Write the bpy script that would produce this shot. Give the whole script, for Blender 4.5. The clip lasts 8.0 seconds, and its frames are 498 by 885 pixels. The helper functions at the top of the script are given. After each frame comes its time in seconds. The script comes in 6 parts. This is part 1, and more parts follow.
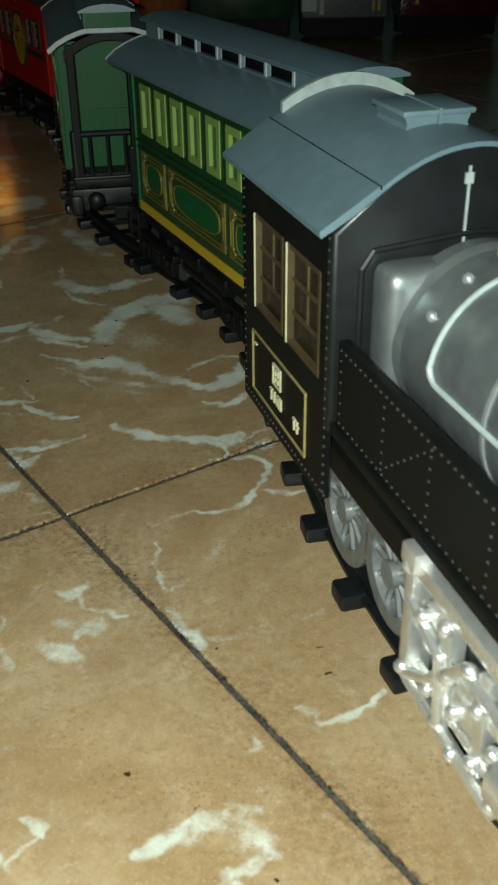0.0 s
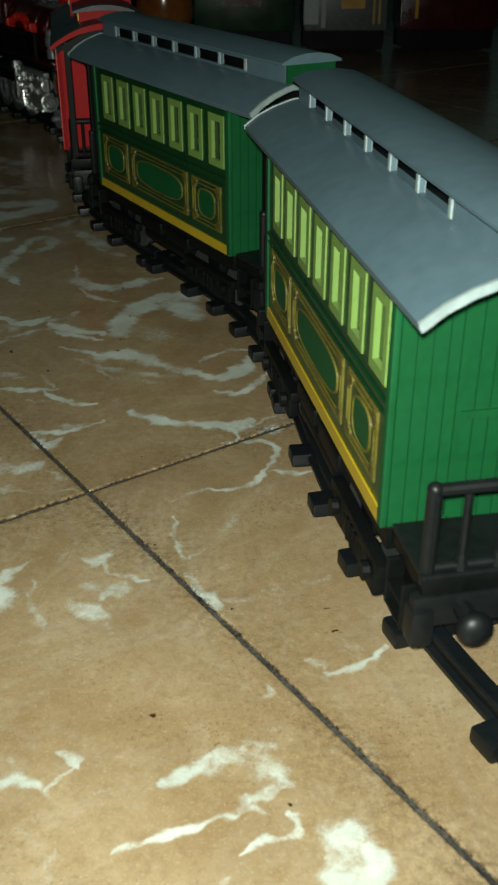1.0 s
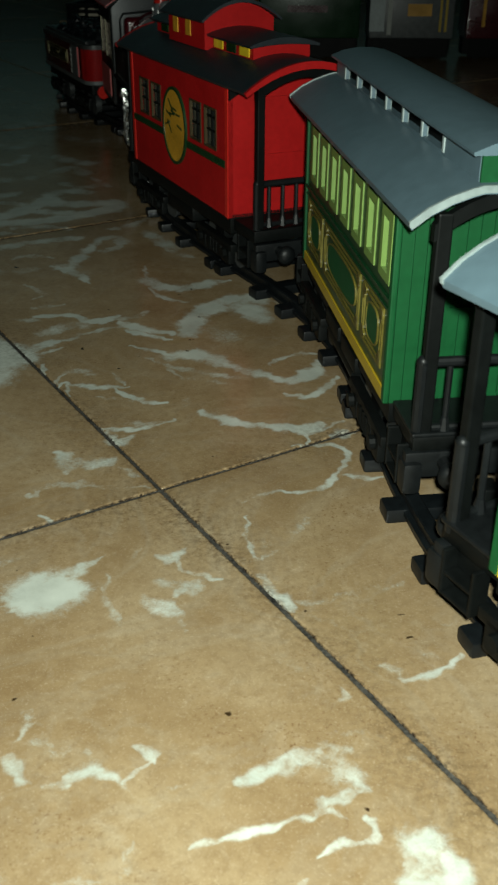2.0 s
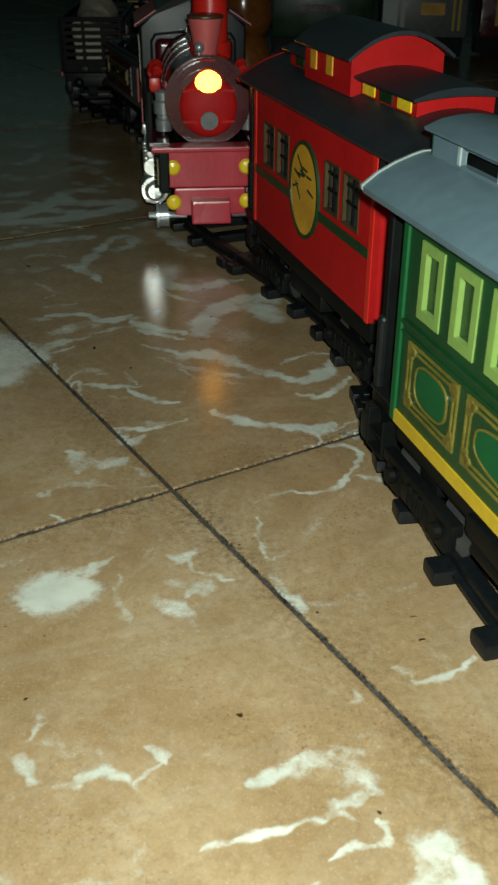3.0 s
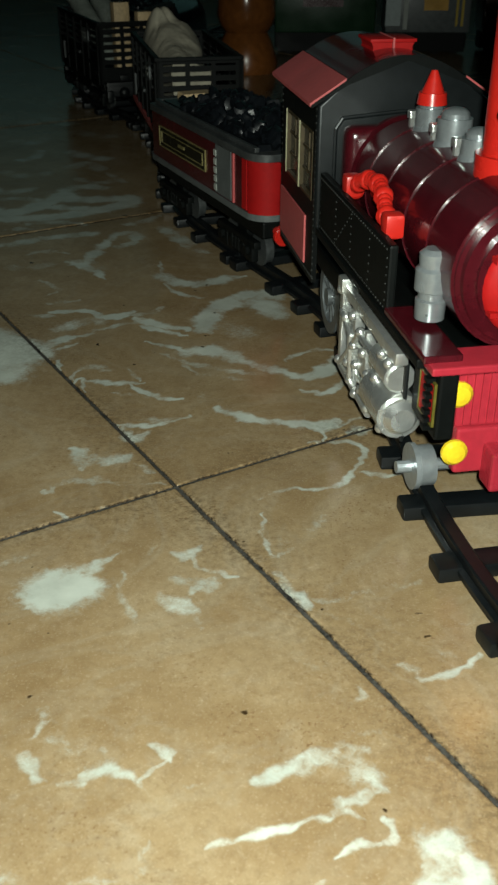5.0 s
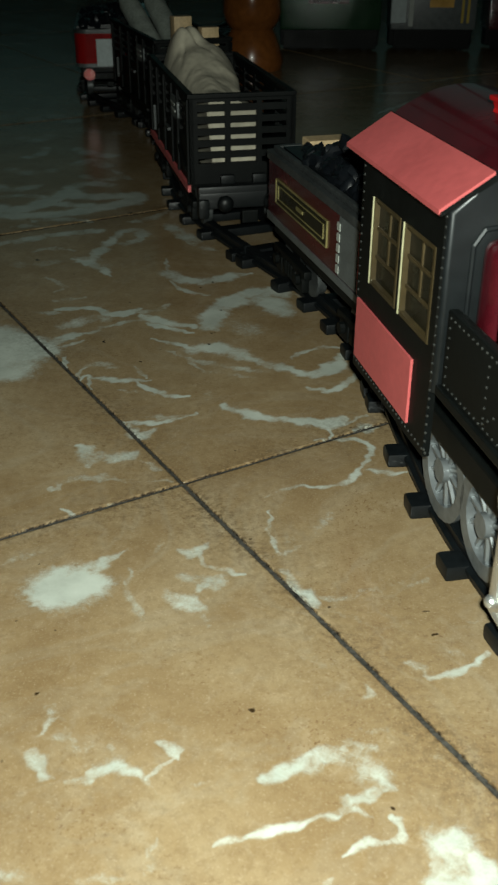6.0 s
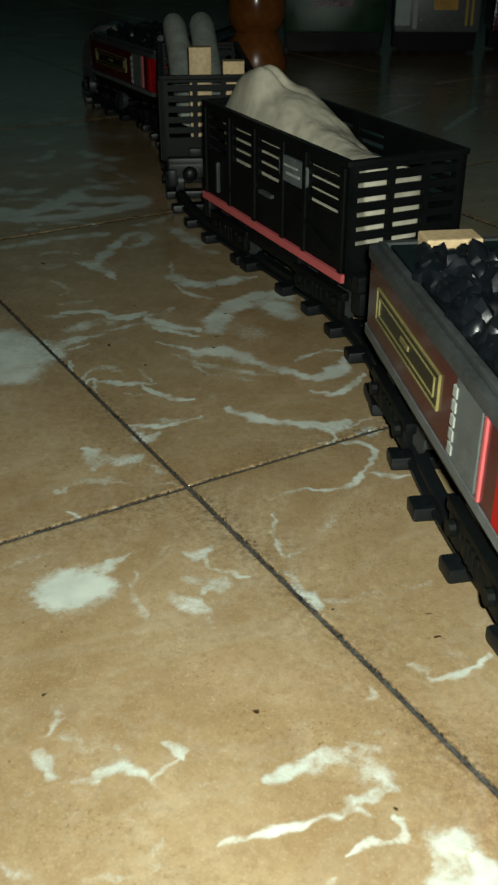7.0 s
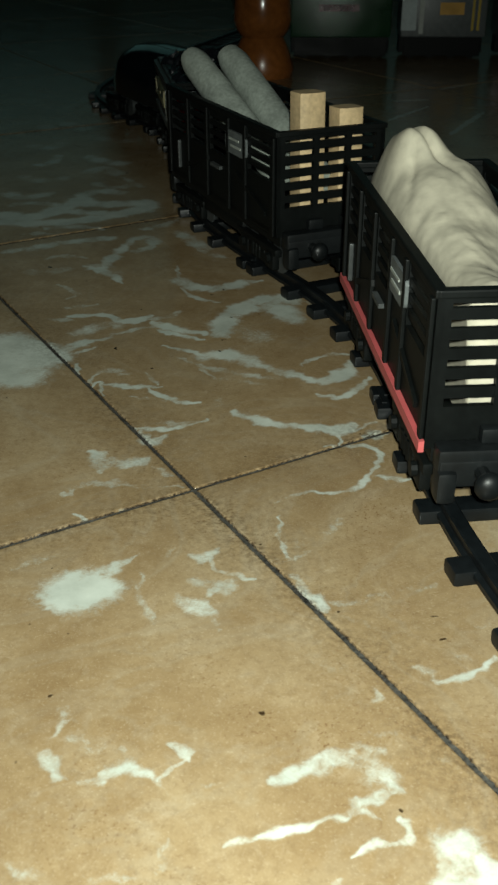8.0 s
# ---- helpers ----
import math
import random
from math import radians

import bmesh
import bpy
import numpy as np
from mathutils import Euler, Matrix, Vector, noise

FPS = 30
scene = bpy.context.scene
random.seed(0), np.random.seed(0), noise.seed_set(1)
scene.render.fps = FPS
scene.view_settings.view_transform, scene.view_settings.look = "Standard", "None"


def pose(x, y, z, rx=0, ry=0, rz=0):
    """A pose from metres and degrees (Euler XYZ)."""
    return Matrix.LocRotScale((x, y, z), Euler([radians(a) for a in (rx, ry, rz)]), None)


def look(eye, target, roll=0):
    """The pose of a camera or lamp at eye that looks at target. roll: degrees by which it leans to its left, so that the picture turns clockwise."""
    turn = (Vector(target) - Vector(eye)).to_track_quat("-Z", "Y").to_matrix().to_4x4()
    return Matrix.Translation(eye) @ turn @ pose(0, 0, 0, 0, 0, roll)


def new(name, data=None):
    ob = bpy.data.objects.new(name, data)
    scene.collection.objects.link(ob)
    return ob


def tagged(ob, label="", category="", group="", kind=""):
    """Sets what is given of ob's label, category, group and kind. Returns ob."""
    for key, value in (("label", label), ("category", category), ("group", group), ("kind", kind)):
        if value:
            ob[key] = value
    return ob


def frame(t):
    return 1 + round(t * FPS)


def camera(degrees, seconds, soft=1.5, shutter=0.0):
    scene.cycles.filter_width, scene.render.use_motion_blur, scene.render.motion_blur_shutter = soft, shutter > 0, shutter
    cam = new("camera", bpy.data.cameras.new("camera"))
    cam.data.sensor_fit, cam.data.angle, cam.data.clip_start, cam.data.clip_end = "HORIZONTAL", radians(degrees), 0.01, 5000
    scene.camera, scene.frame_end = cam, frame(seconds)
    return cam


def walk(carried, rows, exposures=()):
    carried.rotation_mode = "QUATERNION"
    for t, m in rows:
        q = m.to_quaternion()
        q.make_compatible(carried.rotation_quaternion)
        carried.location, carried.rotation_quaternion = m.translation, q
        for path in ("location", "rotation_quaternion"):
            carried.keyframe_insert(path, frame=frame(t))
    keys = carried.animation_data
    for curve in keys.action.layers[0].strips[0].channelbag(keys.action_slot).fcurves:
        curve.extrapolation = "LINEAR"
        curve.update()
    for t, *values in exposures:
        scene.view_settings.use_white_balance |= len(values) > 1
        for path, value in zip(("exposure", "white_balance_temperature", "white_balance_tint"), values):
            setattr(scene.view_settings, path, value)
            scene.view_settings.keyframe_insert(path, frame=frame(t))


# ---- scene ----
cam = camera(28.6, 8.0, soft=2.3, shutter=0.12)
cam.data.dof.use_dof, cam.data.dof.focus_distance, cam.data.dof.aperture_fstop = True, 0.36, 75
PATH = [
    (0, (0.061, -0.255, 0.172), (0.04, 1.481, -0.822), -0.7),
    (0.5, (0.058, -0.268, 0.173), (0.047, 1.467, -0.822), -0.8),
    (1, (0.056, -0.279, 0.175), (0.044, 1.467, -0.801), -0.1),
    (1.5, (0.046, -0.28, 0.175), (-0.019, 1.471, -0.791), 0.4),
    (2, (0.046, -0.28, 0.174), (-0.055, 1.468, -0.792), 0.4),
    (3.5, (0.045, -0.279, 0.174), (-0.078, 1.466, -0.796), 0.3),
    (4, (0.045, -0.279, 0.174), (-0.08, 1.465, -0.799), 0.2),
    (5.5, (0.045, -0.278, 0.173), (-0.086, 1.463, -0.801), 0.1),
    (6, (0.044, -0.278, 0.173), (-0.092, 1.462, -0.805), 0.1),
    (6.5, (0.044, -0.279, 0.173), (-0.095, 1.461, -0.804), 0.1),
    (7, (0.044, -0.28, 0.175), (-0.1, 1.46, -0.801), 0.0),
    (7.5, (0.044, -0.282, 0.176), (-0.109, 1.461, -0.794), -0.1),
    (8, (0.044, -0.281, 0.175), (-0.112, 1.462, -0.793), -0.1),
]
walk(cam, [(t, look(eye, target, roll)) for t, eye, target, roll in PATH],
     exposures=[(0.0, 0.0), (6.5, 0.0), (7.5, 0.14), (8.0, 0.16)])

# ---------------------------------------------------------------- light
# even teal fill; enters through the opening added in the north wall
world = bpy.data.worlds.new("night_room")
scene.world = world
world.use_nodes = True
world.node_tree.nodes["Background"].inputs["Color"].default_value = (0.30, 0.72, 0.66, 1)
world.node_tree.nodes["Background"].inputs["Strength"].default_value = 0.070
# the small torch of the phone that films, beside its lens
torch = new("torch", bpy.data.lights.new("torch", "SPOT"))
torch.data.energy, torch.data.color, torch.data.shadow_soft_size = 8.7, (0.92, 1.0, 0.89), 0.004
torch.data.spot_size, torch.data.spot_blend = radians(102), 1.0
torch.matrix_basis = look((0.052, -0.287, 0.188), (0.000, 0.530, -0.345))
scene.view_settings.exposure = 0.0


# ---------------------------------------------------------------- node helpers
def material(name, color, rough=0.5, metal=0.0, grain=0.12, scale=60.0, bump=0.15, spec=0.5, coat=0.0, dirt=0.25):
    """A painted, moulded or natural surface: base colour varied at two scales, uneven gloss, fine relief."""
    m = bpy.data.materials.new(name)
    m.use_nodes = True
    n, l = m.node_tree.nodes, m.node_tree.links
    bsdf = n["Principled BSDF"]
    co = n.new("ShaderNodeTexCoord")
    fine = n.new("ShaderNodeTexNoise")
    fine.inputs["Scale"].default_value, fine.inputs["Detail"].default_value = scale * 6, 6
    broad = n.new("ShaderNodeTexNoise")
    broad.inputs["Scale"].default_value, broad.inputs["Detail"].default_value = scale * 0.7, 3
    for t in (fine, broad):
        l.new(co.outputs["Object"], t.inputs["Vector"])
    add = n.new("ShaderNodeMath")
    add.operation = "MULTIPLY_ADD"
    add.inputs[1].default_value = 0.5
    l.new(fine.outputs["Fac"], add.inputs[0])
    half = n.new("ShaderNodeMath")
    half.operation = "MULTIPLY"
    half.inputs[1].default_value = 0.5
    l.new(broad.outputs["Fac"], half.inputs[0])
    l.new(half.outputs[0], add.inputs[2])
    ramp = n.new("ShaderNodeValToRGB")
    ramp.color_ramp.elements[0].position, ramp.color_ramp.elements[1].position = 0.3, 0.7
    lo = [c * (1 - grain - dirt * 0.3) for c in color]
    hi = [min(1, c * (1 + grain)) for c in color]
    ramp.color_ramp.elements[0].color, ramp.color_ramp.elements[1].color = (*lo, 1), (*hi, 1)
    l.new(add.outputs[0], ramp.inputs["Fac"])
    l.new(ramp.outputs["Color"], bsdf.inputs["Base Color"])
    gloss = n.new("ShaderNodeMapRange")
    gloss.inputs["To Min"].default_value, gloss.inputs["To Max"].default_value = max(0.03, rough - 0.12), min(1, rough + 0.15)
    l.new(broad.outputs["Fac"], gloss.inputs["Value"])
    l.new(gloss.outputs["Result"], bsdf.inputs["Roughness"])
    bsdf.inputs["Metallic"].default_value = metal
    bsdf.inputs["Specular IOR Level"].default_value = spec
    bsdf.inputs["Coat Weight"].default_value = coat
    relief = n.new("ShaderNodeBump")
    relief.inputs["Strength"].default_value, relief.inputs["Distance"].default_value = bump, 0.0004
    l.new(fine.outputs["Fac"], relief.inputs["Height"])
    l.new(relief.outputs["Normal"], bsdf.inputs["Normal"])
    return m


def glowing(name, color, strength):
    m = bpy.data.materials.new(name)
    m.use_nodes = True
    b = m.node_tree.nodes["Principled BSDF"]
    b.inputs["Base Color"].default_value = (*color, 1)
    b.inputs["Emission Color"].default_value = (*color, 1)
    b.inputs["Emission Strength"].default_value = strength
    return m


M = {
    "black": material("black_plastic", (0.0030, 0.0038, 0.0036), 0.48, grain=0.35, bump=0.10, spec=0.12),
    # lighter copy of the black: light on end frames put into the colour
    "frame_black": material("lit_black_plastic", (0.0050, 0.0062, 0.0066), 0.44, grain=0.4, bump=0.15, spec=0.24),
    "cab_iron": material("black_cab_enamel", (0.011, 0.0135, 0.0145), 0.33, 0.4, grain=0.3, scale=30, bump=0.08, spec=0.4),
    "window_edge": material("cream_lettering_and_lit_edge", (0.34, 0.33, 0.20), 0.4, grain=0.2),
    "track": material("track_black_plastic", (0.0036, 0.0050, 0.0058), 0.42, grain=0.35, bump=0.15, spec=0.3),
    "grey_iron": material("worn_grey_iron", (0.05, 0.055, 0.055), 0.45, 0.3, grain=0.4, bump=0.2),
    "green": material("green_plastic", (0.0035, 0.060, 0.017), 0.5, grain=0.14, bump=0.1, spec=0.22),
    "deep_green": material("deep_green_print", (0.0040, 0.034, 0.010), 0.3, grain=0.2),
    "pane": material("dark_green_window_pane", (0.008, 0.030, 0.009), 0.22, grain=0.3),
    "lime": material("lime_window_frame", (0.135, 0.225, 0.052), 0.4, grain=0.12),
    "yellow": material("yellow_stripe", (0.38, 0.26, 0.012), 0.38, grain=0.12),
    "plate_line": material("pale_gold_lining", (0.17, 0.145, 0.055), 0.4, grain=0.3),
    "gold": material("gold_print", (0.100, 0.085, 0.014), 0.35, grain=0.45, scale=180),
    "slate": material("slate_grey_roof", (0.078, 0.124, 0.147), 0.40, grain=0.09, scale=35, bump=0.08, dirt=0.3),
    "pale": material("pale_edge", (0.22, 0.27, 0.265), 0.4, grain=0.2),
    "red": material("red_plastic", (0.34, 0.007, 0.007), 0.55, grain=0.12, bump=0.08, spec=0.15),
    "bright_red": material("bright_red_plastic", (0.50, 0.016, 0.010), 0.3, grain=0.1),
    "crimson": material("crimson_red_plastic", (0.36, 0.022, 0.036), 0.3, grain=0.15),
    "wine": material("wine_red_paint", (0.050, 0.004, 0.007), 0.22, grain=0.25, coat=0.3),
    "pink": material("salmon_pink_paint", (0.44, 0.085, 0.085), 0.5, grain=0.08),
    "dark_roof": material("dark_slate_roof", (0.011, 0.016, 0.020), 0.45, grain=0.3, bump=0.2),
    "boiler": material("gunmetal_boiler", (0.19, 0.215, 0.22), 0.40, 0.75, grain=0.3, scale=30),
    "chrome": material("chrome_plating", (0.72, 0.74, 0.72), 0.26, 0.86, grain=0.12, bump=0.25),
    "wheel_grey": material("grey_wheel_casting", (0.15, 0.165, 0.17), 0.36, 0.5, grain=0.3),
    "silver": material("silver_plastic", (0.30, 0.33, 0.345), 0.3, 0.6, grain=0.2),
    "brass": material("brass_trim", (0.052, 0.037, 0.015), 0.4, 0.2, grain=0.3),
    "rivet": material("dull_rivet_heads", (0.026, 0.028, 0.026), 0.4, grain=0.4),
    "white": material("off_white_print", (0.30, 0.32, 0.29), 0.45, grain=0.15),
    "plate_grey": material("grey_printed_plate", (0.085, 0.095, 0.095), 0.4, grain=0.3, scale=200),
    "glass": material("dark_window_pane", (0.007, 0.007, 0.004), 0.25, grain=0.3),
    "gold_oval": material("yellow_emblem_print", (0.50, 0.26, 0.02), 0.35, grain=0.25, scale=120),
    "gloss_black": material("glossy_black_lacquer", (0.004, 0.006, 0.008), 0.16, grain=0.2, coat=0.5),
    "coal": material("black_coal_plastic", (0.0045, 0.0058, 0.0075), 0.34, grain=0.4, bump=0.3, spec=0.35),
    "cloth": material("plaster_white_crumpled_paper", (0.45, 0.415, 0.32), 0.8, grain=0.14, scale=30, bump=0.35, dirt=0.7),
    "bark": material("pale_grey_weathered_stick", (0.26, 0.29, 0.255), 0.7, grain=0.35, scale=90, bump=0.6),
    "wood": material("pale_cut_wood", (0.55, 0.40, 0.22), 0.65, grain=0.25, scale=80, bump=0.3),
    "wood_end": material("weathered_stick_end", (0.16, 0.17, 0.14), 0.8, grain=0.5, scale=200, bump=0.5),
    "varnish": material("varnished_brown_wood", (0.22, 0.075, 0.018), 0.22, grain=0.3, scale=25, coat=0.4),
    "carton": material("grey_printed_carton", (0.35, 0.40, 0.40), 0.55, grain=0.2),
    "wall": material("dim_painted_wall", (0.10, 0.11, 0.10), 0.8, grain=0.15, scale=4),
    "smoky": material("smoky_window_pane", (0.030, 0.034, 0.026), 0.2, grain=0.6, scale=120),
    "grout": material("dark_grey_grout", (0.040, 0.038, 0.033), 0.95, grain=0.9, scale=160, bump=0.9, spec=0.1),
    "lamp": glowing("lit_yellow_headlamp", (1.0, 0.40, 0.03), 12.0),
    "lamp_off": material("yellow_plastic_lamp", (0.70, 0.50, 0.02), 0.2, grain=0.1),
}


def floor_material():
    """Glazed brown stoneware with milky swirls, freckles and grime."""
    m = bpy.data.materials.new("brown_marbled_tile")
    m.use_nodes = True
    n, l = m.node_tree.nodes, m.node_tree.links
    bsdf = n["Principled BSDF"]
    geo = n.new("ShaderNodeNewGeometry")

    def tex(scale, detail, rough=0.55, warp=0.0):
        t = n.new("ShaderNodeTexNoise")
        t.inputs["Scale"].default_value, t.inputs["Detail"].default_value = scale, detail
        t.inputs["Roughness"].default_value, t.inputs["Distortion"].default_value = rough, warp
        l.new(geo.outputs["Position"], t.inputs["Vector"])
        return t.outputs["Fac"]

    def ramp(fac, stops):
        r = n.new("ShaderNodeValToRGB")
        e = r.color_ramp.elements
        while len(e) < len(stops):
            e.new(0.5)
        for k, (p, c) in enumerate(stops):
            e[k].position, e[k].color = p, (*c, 1)
        l.new(fac, r.inputs["Fac"])
        return r.outputs["Color"]

    def mix(fac, a, b):
        x = n.new("ShaderNodeMix")
        x.data_type = "RGBA"
        l.new(fac, x.inputs["Factor"])
        l.new(a, x.inputs["A"])
        if isinstance(b, tuple):
            x.inputs["B"].default_value = (*b, 1)
        else:
            l.new(b, x.inputs["B"])
        return x.outputs["Result"]

    def math_node(op, a, b):
        x = n.new("ShaderNodeMath")
        x.operation = op
        for k, v in enumerate((a, b)):
            if isinstance(v, (int, float)):
                x.inputs[k].default_value = v
            else:
                l.new(v, x.inputs[k])
        return x.outputs[0]

    base = ramp(tex(14, 8, 0.68, 0.3), [(0.28, (0.172, 0.112, 0.052)), (0.50, (0.246, 0.176, 0.094)), (0.74, (0.318, 0.250, 0.152))])
    blotch = ramp(tex(55, 6, 0.7, 0.4), [(0.36, (1, 1, 1)), (0.60, (0, 0, 0))])
    base = mix(math_node("MULTIPLY", blotch, 0.30), base, (0.150, 0.092, 0.040))
    rub = ramp(tex(90, 6, 0.75, 0.8), [(0.54, (0, 0, 0)), (0.74, (1, 1, 1))])
    base = mix(math_node("MULTIPLY", rub, 0.26), base, (0.42, 0.36, 0.26))
    grit = ramp(tex(330, 8, 0.8), [(0.36, (1, 1, 1)), (0.52, (0, 0, 0))])
    base = mix(math_node("MULTIPLY", grit, 0.45), base, (0.150, 0.098, 0.048))
    pore = ramp(tex(1400, 3, 0.7), [(0.56, (0, 0, 0)), (0.72, (1, 1, 1))])
    base = mix(math_node("MULTIPLY", pore, 0.35), base, (0.42, 0.35, 0.24))
    speck = ramp(tex(800, 3, 0.6), [(0.35, (1, 1, 1)), (0.43, (0, 0, 0))])
    base = mix(math_node("MULTIPLY", math_node("MULTIPLY", speck, ramp(tex(24, 5, 0.65), [(0.46, (0.02, 0.02, 0.02)), (0.72, (1, 1, 1))])), 0.75), base, (0.10, 0.045, 0.014))
    pale = ramp(tex(900, 2), [(0.60, (0, 0, 0)), (0.70, (1, 1, 1))])
    base = mix(math_node("MULTIPLY", pale, 0.07), base, (0.50, 0.42, 0.28))
    # milky swirls: a few broad ones laid into the glaze, torn at their edges
    at = n.new("ShaderNodeAttribute")
    at.attribute_name = "swirl"
    chalk = math_node("MULTIPLY", math_node("SUBTRACT", tex(620, 6, 0.75, 0.6), 0.5), 0.95)
    cloud = math_node("MULTIPLY", math_node("SUBTRACT", tex(150, 5, 0.65, 1.2), 0.5), 0.70)
    field = math_node("ADD", math_node("ADD", at.outputs["Fac"], chalk), cloud)
    gate = n.new("ShaderNodeMapRange")
    gate.interpolation_type = "SMOOTHSTEP"
    gate.inputs["From Min"].default_value, gate.inputs["From Max"].default_value = 0.16, 1.00
    l.new(field, gate.inputs["Value"])
    there = n.new("ShaderNodeMapRange")
    there.inputs["From Min"].default_value, there.inputs["From Max"].default_value = 0.0, 0.30
    l.new(at.outputs["Fac"], there.inputs["Value"])
    mask = math_node("MULTIPLY", math_node("MULTIPLY", gate.outputs["Result"], there.outputs["Result"]), 0.78)
    # faint wisps everywhere
    wisp = ramp(tex(11, 4, 0.55, 2.4), [(0.455, (0, 0, 0)), (0.50, (1, 1, 1)), (0.545, (0, 0, 0))])
    wisp = math_node("MULTIPLY", wisp, math_node("MULTIPLY", tex(7, 2), 0.09))
    mask = math_node("MAXIMUM", mask, wisp)
    milk = ramp(tex(60, 4), [(0.3, (0.36, 0.41, 0.37)), (0.7, (0.52, 0.58, 0.53))])
    col = mix(mask, base, milk)
    # dirt that gathers in patches along the joints
    soil = n.new("ShaderNodeAttribute")
    soil.attribute_name = "grime"
    dirt = math_node("MULTIPLY", soil.outputs["Fac"], ramp(tex(420, 5, 0.75), [(0.42, (0, 0, 0)), (0.62, (1, 1, 1))]))
    dirt = math_node("MULTIPLY", dirt, ramp(tex(17, 3), [(0.32, (0.15, 0.15, 0.15)), (0.66, (1, 1, 1))]))
    col = mix(dirt, col, (0.040, 0.022, 0.010))
    # the edges of the tiles are caked with dirt
    cake = n.new("ShaderNodeMapRange")
    cake.inputs["From Min"].default_value, cake.inputs["From Max"].default_value = 1.02, 1.40
    l.new(math_node("ADD", soil.outputs["Fac"], math_node("MULTIPLY", math_node("SUBTRACT", tex(700, 5, 0.75), 0.5), 1.5)), cake.inputs["Value"])
    col = mix(cake.outputs["Result"], col, (0.016, 0.012, 0.009))
    # dark flecks of dirt
    fleck = ramp(tex(150, 2, 0.5), [(0.245, (1, 1, 1)), (0.27, (0, 0, 0))])
    col = mix(fleck, col, (0.03, 0.018, 0.008))
    l.new(col, bsdf.inputs["Base Color"])
    gloss = n.new("ShaderNodeMapRange")
    gloss.inputs["To Min"].default_value, gloss.inputs["To Max"].default_value = 0.10, 0.30
    bsdf.inputs["Specular IOR Level"].default_value = 0.36
    l.new(tex(30, 5), gloss.inputs["Value"])
    l.new(gloss.outputs["Result"], bsdf.inputs["Roughness"])
    bump = n.new("ShaderNodeBump")
    bump.inputs["Strength"].default_value, bump.inputs["Distance"].default_value = 0.10, 0.0005
    l.new(tex(160, 5), bump.inputs["Height"])
    l.new(bump.outputs["Normal"], bsdf.inputs["Normal"])
    return m


M["tile"] = floor_material()


# ---------------------------------------------------------------- mesh helpers
def part(name, bm, mat, parent=None, label="", smooth=False):
    """Link a bmesh as one mesh object, under a thing or a part."""
    me = bpy.data.meshes.new(name)
    bmesh.ops.recalc_face_normals(bm, faces=bm.faces[:])
    if smooth:
        for f in bm.faces:
            f.smooth = True
        for e in bm.edges:
            if len(e.link_faces) == 2 and e.calc_face_angle(0) > 0.6:
                e.smooth = False
    bm.to_mesh(me)
    bm.free()
    ob = new(name, me)
    me.materials.append(M[mat])
    if parent is not None:
        ob.parent = parent
    if label:
        ob["label"] = label
    return ob


def again(ob, parent, m):
    """The same part once more, sharing its mesh."""
    o = new(ob.name.split(".")[0], ob.data)
    o.parent, o.matrix_basis = parent, m
    if "label" in ob:
        o["label"] = ob["label"]
    return o


def thing(name, label, category, group=""):
    return tagged(new(name), label, category, group)


def join(*parts):
    out = bmesh.new()
    for bm in parts:
        me = bpy.data.meshes.new("tmp")
        bm.to_mesh(me)
        bm.free()
        out.from_mesh(me)
        bpy.data.meshes.remove(me)
    return out


def moved(bm, m):
    bm.transform(m)
    return bm


def box(x0, x1, y0, y1, z0, z1, bevel=0.0, seg=2):
    bm = bmesh.new()
    bmesh.ops.create_cube(bm, size=1)
    for v in bm.verts:
        v.co = Vector((x0 if v.co.x < 0 else x1, y0 if v.co.y < 0 else y1, z0 if v.co.z < 0 else z1))
    if bevel:
        bmesh.ops.bevel(bm, geom=bm.edges[:], offset=bevel, segments=seg, affect="EDGES", profile=0.6)
    return bm


def cyl(p, q, r, r2=None, seg=20, bevel=0.0):
    """A rod or cone from p to q."""
    p, q = Vector(p), Vector(q)
    bm = bmesh.new()
    bmesh.ops.create_cone(bm, cap_ends=True, segments=seg, radius1=r, radius2=r if r2 is None else r2, depth=(q - p).length)
    if bevel:
        rim = [e for e in bm.edges if abs(e.verts[0].co.z - e.verts[1].co.z) < 1e-6]
        bmesh.ops.bevel(bm, geom=rim, offset=bevel, segments=2, affect="EDGES")
    bm.transform(Matrix.Translation((p + q) / 2) @ (q - p).to_track_quat("Z", "Y").to_matrix().to_4x4())
    return bm


def ball(c, r, sx=1, sy=1, sz=1, seg=14):
    bm = bmesh.new()
    bmesh.ops.create_uvsphere(bm, u_segments=seg, v_segments=seg // 2 + 2, radius=r)
    bm.transform(Matrix.Translation(c) @ Matrix.Diagonal((sx, sy, sz, 1)))
    return bm


def prism(profile, x0, x1):
    """A closed outline in y and z, drawn out from x0 to x1."""
    bm = bmesh.new()
    a = [bm.verts.new((x0, y, z)) for y, z in profile]
    b = [bm.verts.new((x1, y, z)) for y, z in profile]
    k = len(profile)
    for i in range(k):
        bm.faces.new((a[i], a[(i + 1) % k], b[(i + 1) % k], b[i]))
    bm.faces.new(a[::-1])
    bm.faces.new(b)
    return bm


